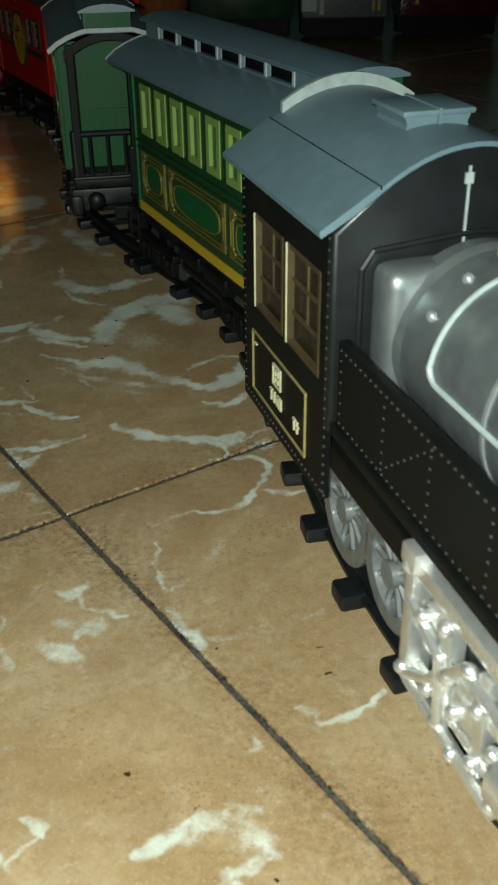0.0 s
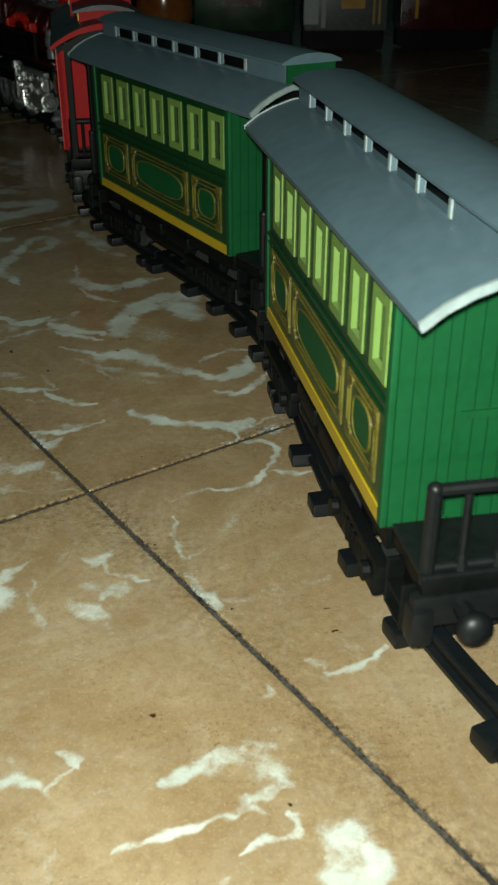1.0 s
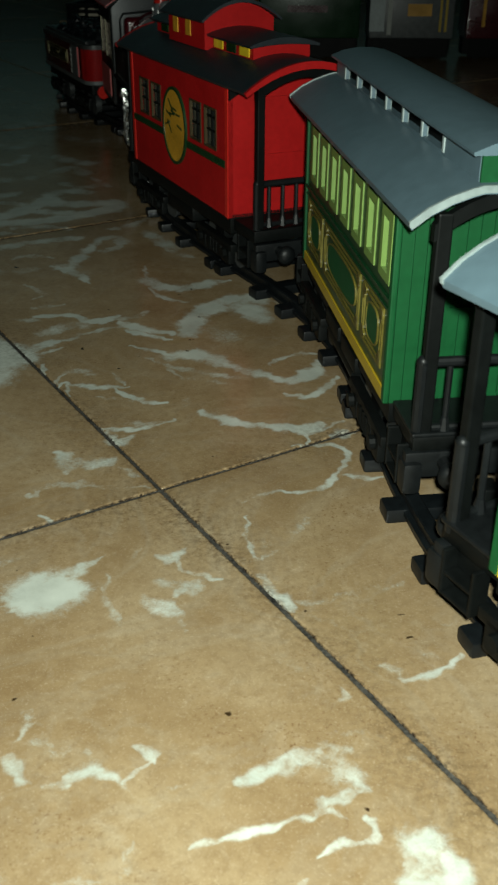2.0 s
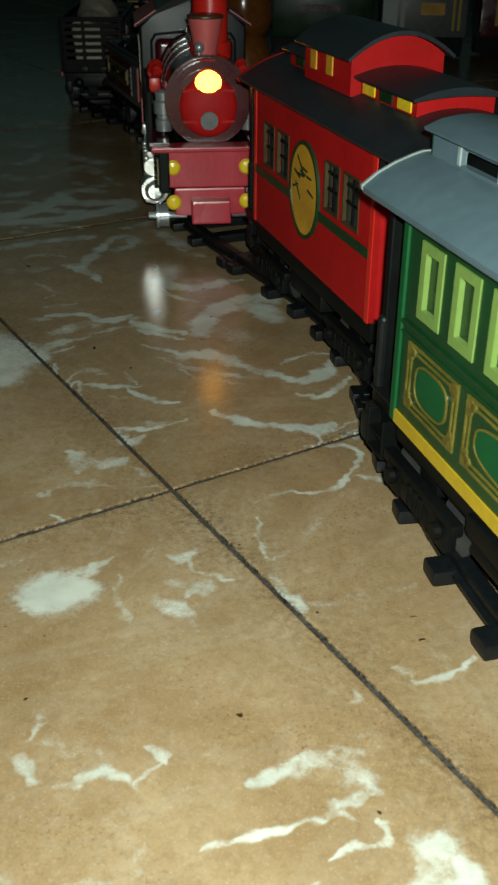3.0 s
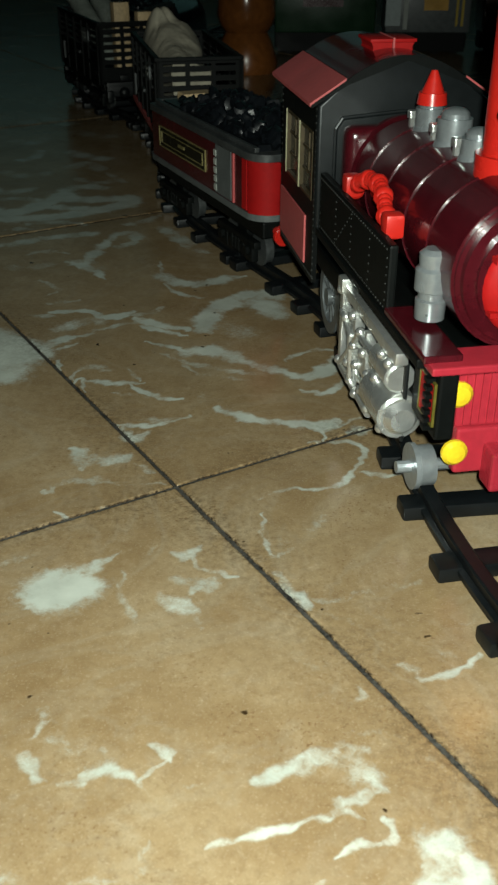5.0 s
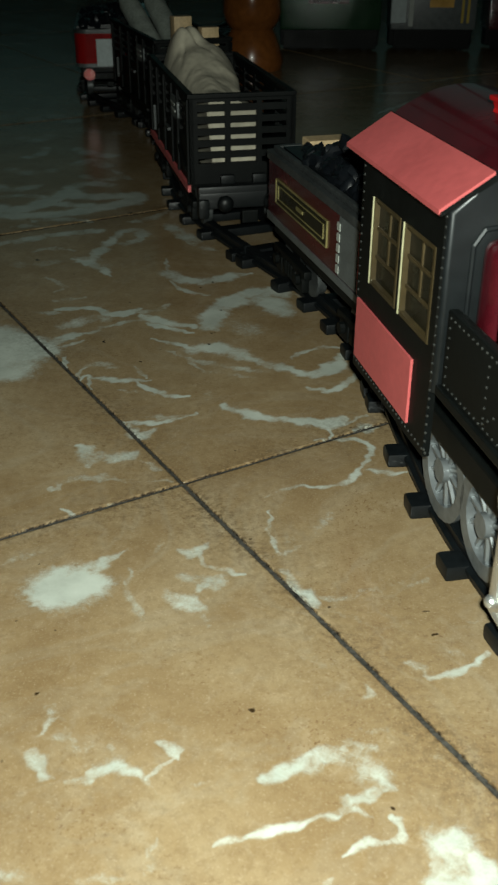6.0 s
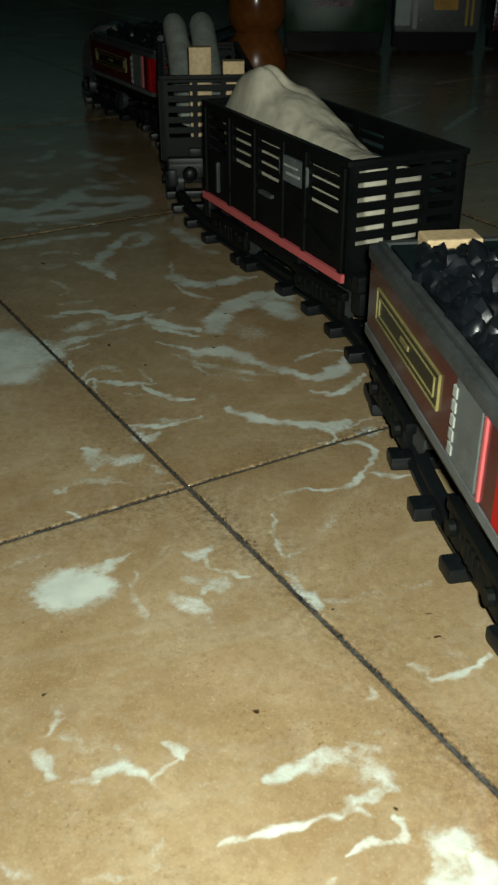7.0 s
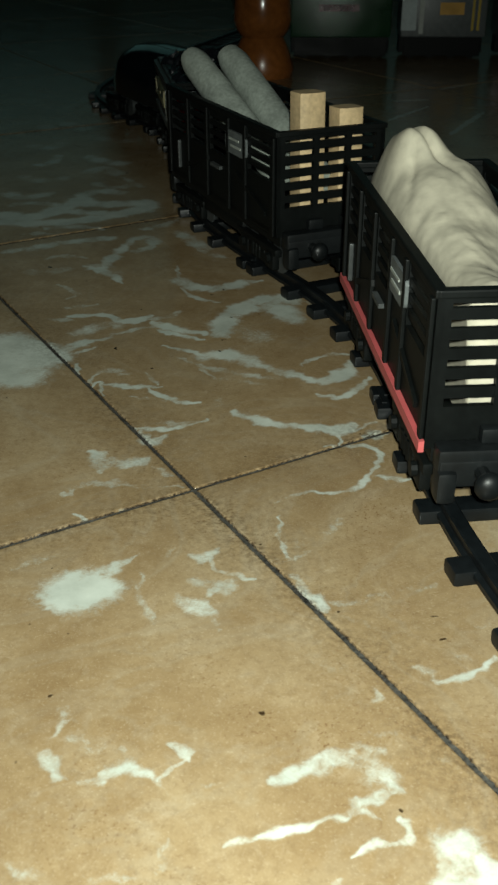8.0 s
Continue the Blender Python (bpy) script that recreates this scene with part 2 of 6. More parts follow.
def pierced(x0, x1, y0, y1, z0, z1, holes):
    """An upright wall in one piece along x, with rectangular holes (xa, xb, za, zb)."""
    xs = sorted({x0, x1, *[q for h in holes for q in h[:2]]})
    zs = sorted({z0, z1, *[q for h in holes for q in h[2:]]})
    nx, nz = len(xs) - 1, len(zs) - 1

    def solid(i, k):
        if not (0 <= i < nx and 0 <= k < nz):
            return False
        cx, cz = (xs[i] + xs[i + 1]) / 2, (zs[k] + zs[k + 1]) / 2
        return not any(a < cx < b and c < cz < d for a, b, c, d in holes)
    bm = bmesh.new()
    v = {(i, k, s): bm.verts.new((xs[i], (y0, y1)[s], zs[k])) for i in range(nx + 1) for k in range(nz + 1) for s in (0, 1)}
    for i in range(nx):
        for k in range(nz):
            if not solid(i, k):
                continue
            for s in (0, 1):
                bm.faces.new([v[i + a, k + b, s] for a, b in ((0, 0), (1, 0), (1, 1), (0, 1))])
            for di, dk, a, b in ((-1, 0, (0, 0), (0, 1)), (1, 0, (1, 0), (1, 1)), (0, -1, (0, 0), (1, 0)), (0, 1, (0, 1), (1, 1))):
                if not solid(i + di, k + dk):
                    p, q = (i + a[0], k + a[1]), (i + b[0], k + b[1])
                    bm.faces.new([v[(*p, 0)], v[(*q, 0)], v[(*q, 1)], v[(*p, 1)]])
    bmesh.ops.delete(bm, geom=[q for q in bm.verts if not q.link_faces], context="VERTS")
    return bm


def lathe(profile, seg=24):
    """An outline of (radius, z) turned about z."""
    bm = bmesh.new()
    rings = [[bm.verts.new((r * math.cos(2 * math.pi * i / seg), r * math.sin(2 * math.pi * i / seg), z)) for i in range(seg)] for r, z in profile]
    for a, b in zip(rings, rings[1:]):
        for i in range(seg):
            bm.faces.new((a[i], a[(i + 1) % seg], b[(i + 1) % seg], b[i]))
    bm.faces.new(rings[0][::-1])
    bm.faces.new(rings[-1])
    return bm


def ring(x0, x1, z0, z1, y, t, depth):
    """A rectangular frame standing on the side y, t wide, facing -y when depth is negative."""
    y0, y1 = sorted((y, y + depth))
    return join(box(x0, x1, y0, y1, z1 - t, z1), box(x0, x1, y0, y1, z0, z0 + t),
                box(x0, x0 + t, y0, y1, z0 + t, z1 - t), box(x1 - t, x1, y0, y1, z0 + t, z1 - t))


def oval(cx, cz, rx, rz, y, depth, t=None, seg=36, power=2.0):
    """An oval plate on the side y, or with t only its rim."""
    bm = bmesh.new()

    def loop(a, b, yy):
        out = []
        for i in range(seg):
            u = 2 * math.pi * i / seg
            c, s = math.cos(u), math.sin(u)
            out.append(bm.verts.new((cx + a * math.copysign(abs(c) ** (2 / power), c), yy, cz + b * math.copysign(abs(s) ** (2 / power), s))))
        return out
    o0, o1 = loop(rx, rz, y), loop(rx, rz, y + depth)
    pairs = [(o0, o1)]
    if t:
        i0, i1 = loop(rx - t, rz - t, y), loop(rx - t, rz - t, y + depth)
        pairs += [(o1, i1), (i1, i0)]
    else:
        bm.faces.new(o1)
    for a, b in pairs:
        for i in range(seg):
            bm.faces.new((a[i], a[(i + 1) % seg], b[(i + 1) % seg], b[i]))
    return bm


def tube(points, r, seg=8):
    return join(*[cyl(a, b, r, seg=seg) for a, b in zip(points, points[1:])], *[ball(p, r, seg=8) for p in points[1:-1]])


def arch(y, z0, z1, steps=14, power=2.0):
    """Points of a cambered roof's edge from -y to y."""
    return [(y * (2 * i / steps - 1), z0 + (z1 - z0) * (1 - abs(2 * i / steps - 1) ** power)) for i in range(steps + 1)]


# ---------------------------------------------------------------- the track's line
KNOTS = [-0.45, -0.3, -0.2, -0.1, -0.03, 0.03, 0.1, 0.17, 0.24, 0.31, 0.38, 0.46, 0.55, 0.6, 0.65, 0.72, 0.80, 0.95, 1.1, 1.3]
TURNS = [66.0, 46.5, 33.0, 18.8, 9.2, 6.9, 19.8, 31.5, 30.6, 22.5, 5.0, 16.0, 19.0, 33.0, 38.0, 24.0, 0.0, -12.0, -12.0, -12.0]
STEP = 0.005
LINE_S = np.arange(-1.6, 2.6, STEP)
LINE_H = np.radians(np.interp(LINE_S, KNOTS, TURNS))
LINE_X = np.cumsum(-np.sin(LINE_H) * STEP) + np.sin(LINE_H) * STEP / 2
LINE_Y = np.cumsum(np.cos(LINE_H) * STEP) - np.cos(LINE_H) * STEP / 2
ZERO = int(round(1.6 / STEP))
LINE_X += 0.0940 - LINE_X[ZERO]
LINE_Y += 0.04 - LINE_Y[ZERO]


def on_track(s):
    return float(np.interp(s, LINE_S, LINE_X)), float(np.interp(s, LINE_S, LINE_Y)), float(np.interp(s, LINE_S, LINE_H))


def riding(s, half=0.05):
    """The pose of a vehicle whose two bogies run at s - half and s + half; its x axis points the way it travels."""
    ax, ay, _ = on_track(s - half)
    bx, by, _ = on_track(s + half)
    return pose((ax + bx) / 2, (ay + by) / 2, 0, 0, 0, math.degrees(math.atan2(ay - by, ax - bx)))


SPEED_1, SPEED_2 = 0.1601, 0.1501   # metres a second, first and second train
LAG_1 = ([0.0, 0.5, 1.0, 1.5, 2.0, 3.5, 4.0, 8.0], [-0.002, -0.005, -0.0075, -0.0065, -0.001, 0.011, 0.006, 0.0])
LAG_2 = ([0.0, 2.0, 3.5, 4.0, 5.5, 6.0, 6.5, 7.0, 7.5, 8.0], [0.0, 0.0, 0.009, 0.004, -0.001, 0.002, 0.002, 0.001, -0.004, -0.0045])
FLEET = []   # (vehicle or load, its place on the line at the start, its speed)
SPIN = []    # (wheel, its radius, its pose at rest)


# ---------------------------------------------------------------- the room
TILE, GAP, TURN = 0.300, 0.0009, 35.2
floor = part("floor", box(-2.6, 2.6, -1.6, 3.4, -0.03, -0.0008), "grout")
tagged(floor, "brown glazed tile floor with milky white swirls", "floor", kind="structure")
# unseen wall and window, added so teal fill reaches the far floor
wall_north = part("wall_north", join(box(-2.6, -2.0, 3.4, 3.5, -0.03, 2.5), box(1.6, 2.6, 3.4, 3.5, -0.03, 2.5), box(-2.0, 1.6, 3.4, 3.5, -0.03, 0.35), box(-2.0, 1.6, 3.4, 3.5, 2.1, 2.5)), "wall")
tagged(wall_north, "plain painted wall, unseen, with an added opening for fill light", "wall", kind="structure")
added_window = tagged(new("added_window"), "added unseen window with dark wooden frame, lets teal fill light in", "window", kind="structure")
part("window_frame", join(box(-2.0, 1.6, 3.42, 3.48, 0.35, 0.41), box(-2.0, 1.6, 3.42, 3.48, 2.04, 2.1), *[box(x, x + 0.06, 3.42, 3.48, 0.41, 2.04) for x in (-2.0, -0.83, 0.37, 1.54)]), "varnish", added_window)
for name, b in (("wall_south", (-2.6, 2.6, -1.7, -1.6)),
                ("wall_west", (-2.7, -2.6, -1.7, 3.5)), ("wall_east", (2.6, 2.7, -1.7, 3.5))):
    tagged(part(name, box(*b, -0.03, 2.5), "wall"), "plain painted wall of a dark room", "wall", kind="structure")
tagged(part("ceiling", box(-2.7, 2.7, -1.7, 3.5, 2.5, 2.6), "wall"), "plain painted ceiling of a dark room", "ceiling", kind="structure")

SWIRLS = []


def streak(x0, y0, x1, y1, x2, y2, half, strength, soft=0):
    """One milky swirl in the glaze, bent through its middle point; a soft one is a chalky veil."""
    u = np.linspace(0, 1, 13)[:, None]
    p = (1 - u) ** 2 * np.array([[x0, y0]]) + 2 * u * (1 - u) * (2 * np.array([[x1, y1]]) - 0.5 * np.array([[x0 + x2, y0 + y2]])) + u ** 2 * np.array([[x2, y2]])
    SWIRLS.append((p, half, strength, soft))


streak(-0.0295, -0.0598, -0.0258, -0.0595, -0.0223, -0.0571, 0.0069, 1.3)
streak(-0.0300, -0.0526, -0.0236, -0.0512, -0.0176, -0.0482, 0.0039, 1.3)
streak(-0.0317, -0.0676, -0.0272, -0.0667, -0.0216, -0.0653, 0.0023, 1.2)
streak(-0.0220, -0.0511, -0.0174, -0.0451, -0.0119, -0.0383, 0.0015, 0.9)
streak(-0.0479, -0.0493, -0.0425, -0.0455, -0.0369, -0.0418, 0.0020, 0.55)
streak(-0.1015, 0.1138, -0.0916, 0.1047, -0.0845, 0.1028, 0.0121, 1.5)
streak(-0.0912, 0.1172, -0.0829, 0.1103, -0.0757, 0.1036, 0.0062, 1.68)
streak(-0.0935, 0.0915, -0.0867, 0.0835, -0.0835, 0.0866, 0.0096, 1.3)
streak(0.0754, -0.1386, 0.0767, -0.1453, 0.0769, -0.1529, 0.0045, 1.3)
streak(0.0726, -0.1436, 0.0733, -0.1481, 0.0732, -0.1544, 0.0032, 1.2)
streak(0.0803, -0.1403, 0.0813, -0.1449, 0.0816, -0.1513, 0.0029, 1.2)
streak(-0.0084, -0.0494, -0.0071, -0.0605, 0.0007, -0.0742, 0.0018, 0.5, 1)
streak(-0.0045, -0.0435, -0.0031, -0.0391, -0.0020, -0.0351, 0.0012, 0.35, 1)
streak(0.0039, -0.0382, 0.0091, -0.0398, 0.0120, -0.0340, 0.0022, 0.85)
streak(0.0090, -0.0390, 0.0154, -0.0459, 0.0252, -0.0495, 0.0010, 0.85)
streak(0.0072, -0.0509, 0.0134, -0.0520, 0.0194, -0.0526, 0.0031, 0.62, 1)
streak(0.0030, -0.0592, 0.0084, -0.0629, 0.0139, -0.0639, 0.0032, 0.8)
streak(0.0125, -0.0574, 0.0157, -0.0535, 0.0193, -0.0516, 0.0031, 0.7)
streak(0.0127, -0.0645, 0.0154, -0.0687, 0.0175, -0.0742, 0.0016, 0.45, 1)
streak(-0.0218, -0.1038, -0.0182, -0.1077, -0.0182, -0.1139, 0.0017, 0.45, 1)
streak(-0.0185, -0.1199, -0.0164, -0.1245, -0.0126, -0.1271, 0.0018, 0.75)
streak(-0.0187, -0.1054, -0.0150, -0.1089, -0.0110, -0.1141, 0.0025, 0.32, 1)
streak(-0.0092, -0.1285, -0.0051, -0.1280, -0.0026, -0.1260, 0.0015, 0.85)
streak(-0.0037, -0.1254, 0.0017, -0.1235, 0.0076, -0.1255, 0.0016, 0.9)
streak(0.0070, -0.1249, 0.0090, -0.1265, 0.0109, -0.1297, 0.0004, 0.6)
streak(0.0088, -0.1261, 0.0119, -0.1222, 0.0150, -0.1200, 0.0009, 0.95)
streak(0.0110, -0.1144, 0.0136, -0.1173, 0.0156, -0.1202, 0.0015, 0.95)
streak(-0.0134, -0.1152, -0.0052, -0.1189, 0.0024, -0.1203, 0.0038, 0.36, 1)
streak(-0.0014, -0.1177, 0.0008, -0.1191, 0.0029, -0.1196, 0.0015, 0.5)
streak(-0.0057, -0.1223, -0.0017, -0.1230, 0.0020, -0.1217, 0.0015, 0.5)
streak(0.0145, -0.1414, 0.0137, -0.1463, 0.0121, -0.1507, 0.0005, 0.4)
streak(-0.0171, -0.1515, -0.0138, -0.1528, -0.0108, -0.1544, 0.0023, 0.5, 1)
streak(-0.0013, -0.1519, 0.0034, -0.1522, 0.0080, -0.1524, 0.0015, 0.45, 1)
streak(0.0358, -0.1245, 0.0426, -0.1196, 0.0503, -0.1158, 0.0022, 0.95)
streak(0.0464, -0.1161, 0.0535, -0.1147, 0.0594, -0.1123, 0.0025, 0.8)
streak(0.0522, -0.1156, 0.0584, -0.1181, 0.0634, -0.1245, 0.0035, 0.66, 1)
streak(0.0634, -0.1247, 0.0584, -0.1268, 0.0537, -0.1299, 0.0013, 0.85)
streak(0.0549, -0.1268, 0.0534, -0.1303, 0.0517, -0.1334, 0.0015, 0.7)
streak(0.0524, -0.1333, 0.0426, -0.1353, 0.0318, -0.1403, 0.0010, 1.1)
streak(0.0332, -0.1398, 0.0298, -0.1409, 0.0253, -0.1420, 0.0004, 0.7)
streak(0.0522, -0.1325, 0.0563, -0.1311, 0.0592, -0.1319, 0.0006, 0.7)
streak(0.0641, -0.1318, 0.0656, -0.1352, 0.0616, -0.1385, 0.0011, 1.1)
streak(0.0621, -0.1380, 0.0586, -0.1393, 0.0540, -0.1415, 0.0007, 1)
streak(0.0488, -0.1499, 0.0499, -0.1491, 0.0513, -0.1481, 0.0011, 0.6)
streak(0.0195, -0.1260, 0.0271, -0.1259, 0.0339, -0.1247, 0.0016, 0.3, 1)
streak(0.0361, -0.0464, 0.0415, -0.0551, 0.0460, -0.0618, 0.0018, 1)
streak(0.0446, -0.0569, 0.0531, -0.0572, 0.0638, -0.0530, 0.0018, 0.42, 1)
streak(0.0306, -0.0145, 0.0305, -0.0258, 0.0341, -0.0369, 0.0007, 0.6)
streak(0.0286, -0.0391, 0.0320, -0.0394, 0.0357, -0.0385, 0.0014, 0.55)
streak(0.0338, -0.0398, 0.0402, -0.0317, 0.0509, -0.0129, 0.0020, 0.4, 1)
streak(0.0349, -0.0285, 0.0402, -0.0296, 0.0453, -0.0276, 0.0048, 0.25, 1)
streak(0.0696, -0.0838, 0.0728, -0.0844, 0.0762, -0.0845, 0.0019, 0.5, 1)
streak(0.0735, -0.0860, 0.0794, -0.0874, 0.0864, -0.0829, 0.0012, 0.95)
streak(0.0849, -0.0834, 0.0887, -0.0808, 0.0920, -0.0777, 0.0010, 0.9)
streak(0.0801, -0.0764, 0.0821, -0.0776, 0.0843, -0.0783, 0.0020, 0.4, 1)
streak(0.0873, -0.0648, 0.0900, -0.0641, 0.0931, -0.0629, 0.0011, 0.55)
streak(0.0476, -0.0639, 0.0569, -0.0668, 0.0626, -0.0696, 0.0012, 0.35)
streak(0.0600, -0.0924, 0.0606, -0.0948, 0.0594, -0.0968, 0.0010, 0.55)
streak(0.0735, -0.1134, 0.0752, -0.1149, 0.0769, -0.1163, 0.0022, 0.4, 1)
streak(0.0669, -0.0488, 0.0717, -0.0494, 0.0784, -0.0473, 0.0018, 0.32, 1)
streak(0.0587, -0.0542, 0.0636, -0.0517, 0.0685, -0.0492, 0.0010, 0.4)
streak(-0.0311, 0.1209, -0.0170, 0.1152, -0.0082, 0.1091, 0.0016, 0.85)
streak(-0.0108, 0.1101, -0.0006, 0.1134, 0.0107, 0.1065, 0.0047, 1.1)
streak(0.0099, 0.1070, 0.0234, 0.0976, 0.0355, 0.0930, 0.0030, 0.7)
streak(0.0341, 0.0929, 0.0403, 0.0890, 0.0454, 0.0916, 0.0027, 1)
streak(0.0412, 0.0901, 0.0501, 0.0970, 0.0539, 0.1095, 0.0036, 1.05)
streak(-0.0127, 0.1016, 0.0075, 0.0935, 0.0224, 0.0919, 0.0021, 0.5)
streak(-0.0040, 0.0903, 0.0058, 0.0872, 0.0177, 0.0849, 0.0016, 0.35)
streak(0.0399, 0.0777, 0.0506, 0.0765, 0.0611, 0.0945, 0.0017, 0.85)
streak(0.0322, 0.1053, 0.0426, 0.1158, 0.0535, 0.1191, 0.0016, 0.6)
streak(-0.0215, 0.1080, -0.0109, 0.0994, -0.0005, 0.0845, 0.0011, 0.45)
streak(0.0075, 0.0585, 0.0191, 0.0519, 0.0311, 0.0487, 0.0026, 0.9)
streak(0.0289, 0.0490, 0.0386, 0.0479, 0.0439, 0.0484, 0.0027, 1)
streak(0.0422, 0.0482, 0.0498, 0.0475, 0.0541, 0.0538, 0.0033, 1.05)
streak(0.0011, 0.0669, 0.0074, 0.0595, 0.0156, 0.0544, 0.0052, 0.3, 1)
streak(0.0439, 0.0465, 0.0482, 0.0424, 0.0487, 0.0355, 0.0008, 0.75)
streak(0.0499, 0.0417, 0.0562, 0.0494, 0.0627, 0.0554, 0.0010, 0.65)
streak(0.0603, 0.0434, 0.0629, 0.0445, 0.0654, 0.0452, 0.0029, 0.8)
streak(0.0448, 0.0335, 0.0622, 0.0332, 0.0602, 0.0177, 0.0014, 0.8)
streak(0.0602, 0.0185, 0.0558, 0.0060, 0.0425, 0.0013, 0.0012, 0.7)
streak(0.0433, 0.0014, 0.0350, -0.0007, 0.0279, -0.0069, 0.0010, 0.45)
streak(0.0631, 0.0149, 0.0694, 0.0131, 0.0751, 0.0128, 0.0015, 0.75)
streak(-0.0065, 0.1374, -0.0048, 0.1602, 0.0042, 0.1699, 0.0051, 1.2)
streak(-0.0027, 0.1671, 0.0038, 0.1768, 0.0108, 0.1846, 0.0045, 1.26)
streak(-0.0028, 0.1418, 0.0034, 0.1423, 0.0114, 0.1349, 0.0084, 0.48, 1)
streak(0.0144, 0.1738, 0.0191, 0.1696, 0.0262, 0.1584, 0.0063, 1.14)
streak(0.0161, 0.1818, 0.0200, 0.1869, 0.0245, 0.1825, 0.0048, 0.84)
streak(0.0302, 0.1814, 0.0359, 0.1787, 0.0414, 0.1776, 0.0022, 0.42)
streak(-0.0366, 0.2075, -0.0197, 0.1968, -0.0037, 0.2059, 0.0042, 1.02)
streak(-0.0417, 0.2309, -0.0385, 0.2163, -0.0337, 0.2042, 0.0010, 0.66)
streak(-0.0118, 0.2043, -0.0033, 0.2076, 0.0059, 0.2110, 0.0025, 0.72)
streak(-0.0333, 0.1957, -0.0236, 0.1825, -0.0123, 0.1779, 0.0017, 0.78)
streak(-0.0496, 0.2933, -0.0406, 0.2782, -0.0292, 0.2619, 0.0044, 0.78)
streak(-0.0343, 0.2615, -0.0262, 0.2539, -0.0149, 0.2468, 0.0030, 0.48)
streak(-0.0745, 0.1085, -0.0713, 0.1176, -0.0634, 0.1234, 0.0027, 0.9)
streak(-0.0689, 0.1041, -0.0660, 0.1105, -0.0616, 0.1159, 0.0020, 0.55)
streak(-0.0655, 0.0984, -0.0634, 0.0939, -0.0618, 0.0895, 0.0007, 0.8)
streak(-0.0540, 0.0769, -0.0506, 0.0804, -0.0473, 0.0680, 0.0009, 1)
streak(-0.0506, 0.0804, -0.0373, 0.0777, -0.0241, 0.0793, 0.0016, 0.8)
streak(-0.0306, 0.0767, -0.0175, 0.0668, -0.0072, 0.0647, 0.0017, 0.85)
streak(-0.0356, 0.0689, -0.0285, 0.0675, -0.0212, 0.0650, 0.0014, 0.4)
streak(-0.0334, 0.0918, -0.0302, 0.0876, -0.0268, 0.0813, 0.0012, 0.55)
streak(-0.0540, 0.0890, -0.0487, 0.0923, -0.0410, 0.0901, 0.0028, 0.45)
streak(-0.0541, 0.0790, -0.0545, 0.0861, -0.0519, 0.0903, 0.0010, 0.6)
streak(-0.0305, 0.0432, -0.0174, 0.0420, -0.0024, 0.0515, 0.0014, 0.75)
streak(-0.0224, 0.0457, -0.0118, 0.0475, -0.0023, 0.0510, 0.0018, 0.4)
streak(-0.0259, 0.0390, -0.0204, 0.0325, -0.0162, 0.0372, 0.0029, 0.7)
streak(-0.0820, 0.1516, -0.0678, 0.1557, -0.0598, 0.1527, 0.0022, 1.08)
streak(-0.0610, 0.1533, -0.0523, 0.1483, -0.0416, 0.1579, 0.0022, 0.96)
streak(-0.0722, 0.1320, -0.0660, 0.1394, -0.0572, 0.1429, 0.0046, 0.66)
streak(-0.0619, 0.1236, -0.0513, 0.1351, -0.0390, 0.1430, 0.0018, 0.6)
streak(-0.0411, 0.1485, -0.0286, 0.1411, -0.0143, 0.1368, 0.0030, 1.02)
streak(-0.0368, 0.1397, -0.0248, 0.1332, -0.0129, 0.1296, 0.0017, 0.96)
streak(-0.0439, 0.1525, -0.0362, 0.1547, -0.0292, 0.1626, 0.0027, 0.48)
streak(-0.0862, 0.1639, -0.0811, 0.1659, -0.0732, 0.1681, 0.0023, 0.54)
streak(-0.0921, 0.1486, -0.0851, 0.1477, -0.0784, 0.1482, 0.0021, 0.48)
streak(-0.0996, 0.1953, -0.0869, 0.1846, -0.0888, 0.1763, 0.0021, 0.48)
streak(-0.1197, 0.2150, -0.1101, 0.2139, -0.1010, 0.2203, 0.0047, 0.42)
streak(-0.0923, 0.2266, -0.0776, 0.2167, -0.0662, 0.2015, 0.0028, 0.84)
streak(-0.0830, 0.2162, -0.0794, 0.2454, -0.0750, 0.2753, 0.0032, 0.9)
streak(-0.0763, 0.2752, -0.0652, 0.2806, -0.0602, 0.2635, 0.0040, 0.78)
streak(-0.0709, 0.2542, -0.0655, 0.2568, -0.0625, 0.2655, 0.0032, 0.6)
streak(-0.0884, 0.2232, -0.0825, 0.2275, -0.0710, 0.2172, 0.0041, 0.54)
streak(-0.1649, 0.3202, -0.1435, 0.3220, -0.1261, 0.3614, 0.0069, 1.42)
streak(-0.1603, 0.3054, -0.1158, 0.3129, -0.0789, 0.3486, 0.0061, 1.42)
streak(-0.1300, 0.3554, -0.1065, 0.3518, -0.0826, 0.3566, 0.0068, 1.27)
streak(-0.1283, 0.3337, -0.1054, 0.3304, -0.0777, 0.3380, 0.0052, 1.05)
streak(-0.1281, 0.3728, -0.1175, 0.3842, -0.1049, 0.3807, 0.0061, 0.9)
streak(-0.1308, 0.2534, -0.1132, 0.2677, -0.0896, 0.2774, 0.0043, 0.9)
streak(-0.1424, 0.2482, -0.1341, 0.2531, -0.1236, 0.2582, 0.0042, 0.75)
streak(-0.1822, 0.4570, -0.1748, 0.4650, -0.1756, 0.4879, 0.0048, 0.83)
streak(-0.1492, 0.4863, -0.1349, 0.4722, -0.1205, 0.4659, 0.0065, 0.9)
streak(-0.1390, 0.4392, -0.1301, 0.4506, -0.1177, 0.4341, 0.0065, 0.68)
streak(-0.2151, 0.5953, -0.2041, 0.6115, -0.1793, 0.5935, 0.0099, 0.6)
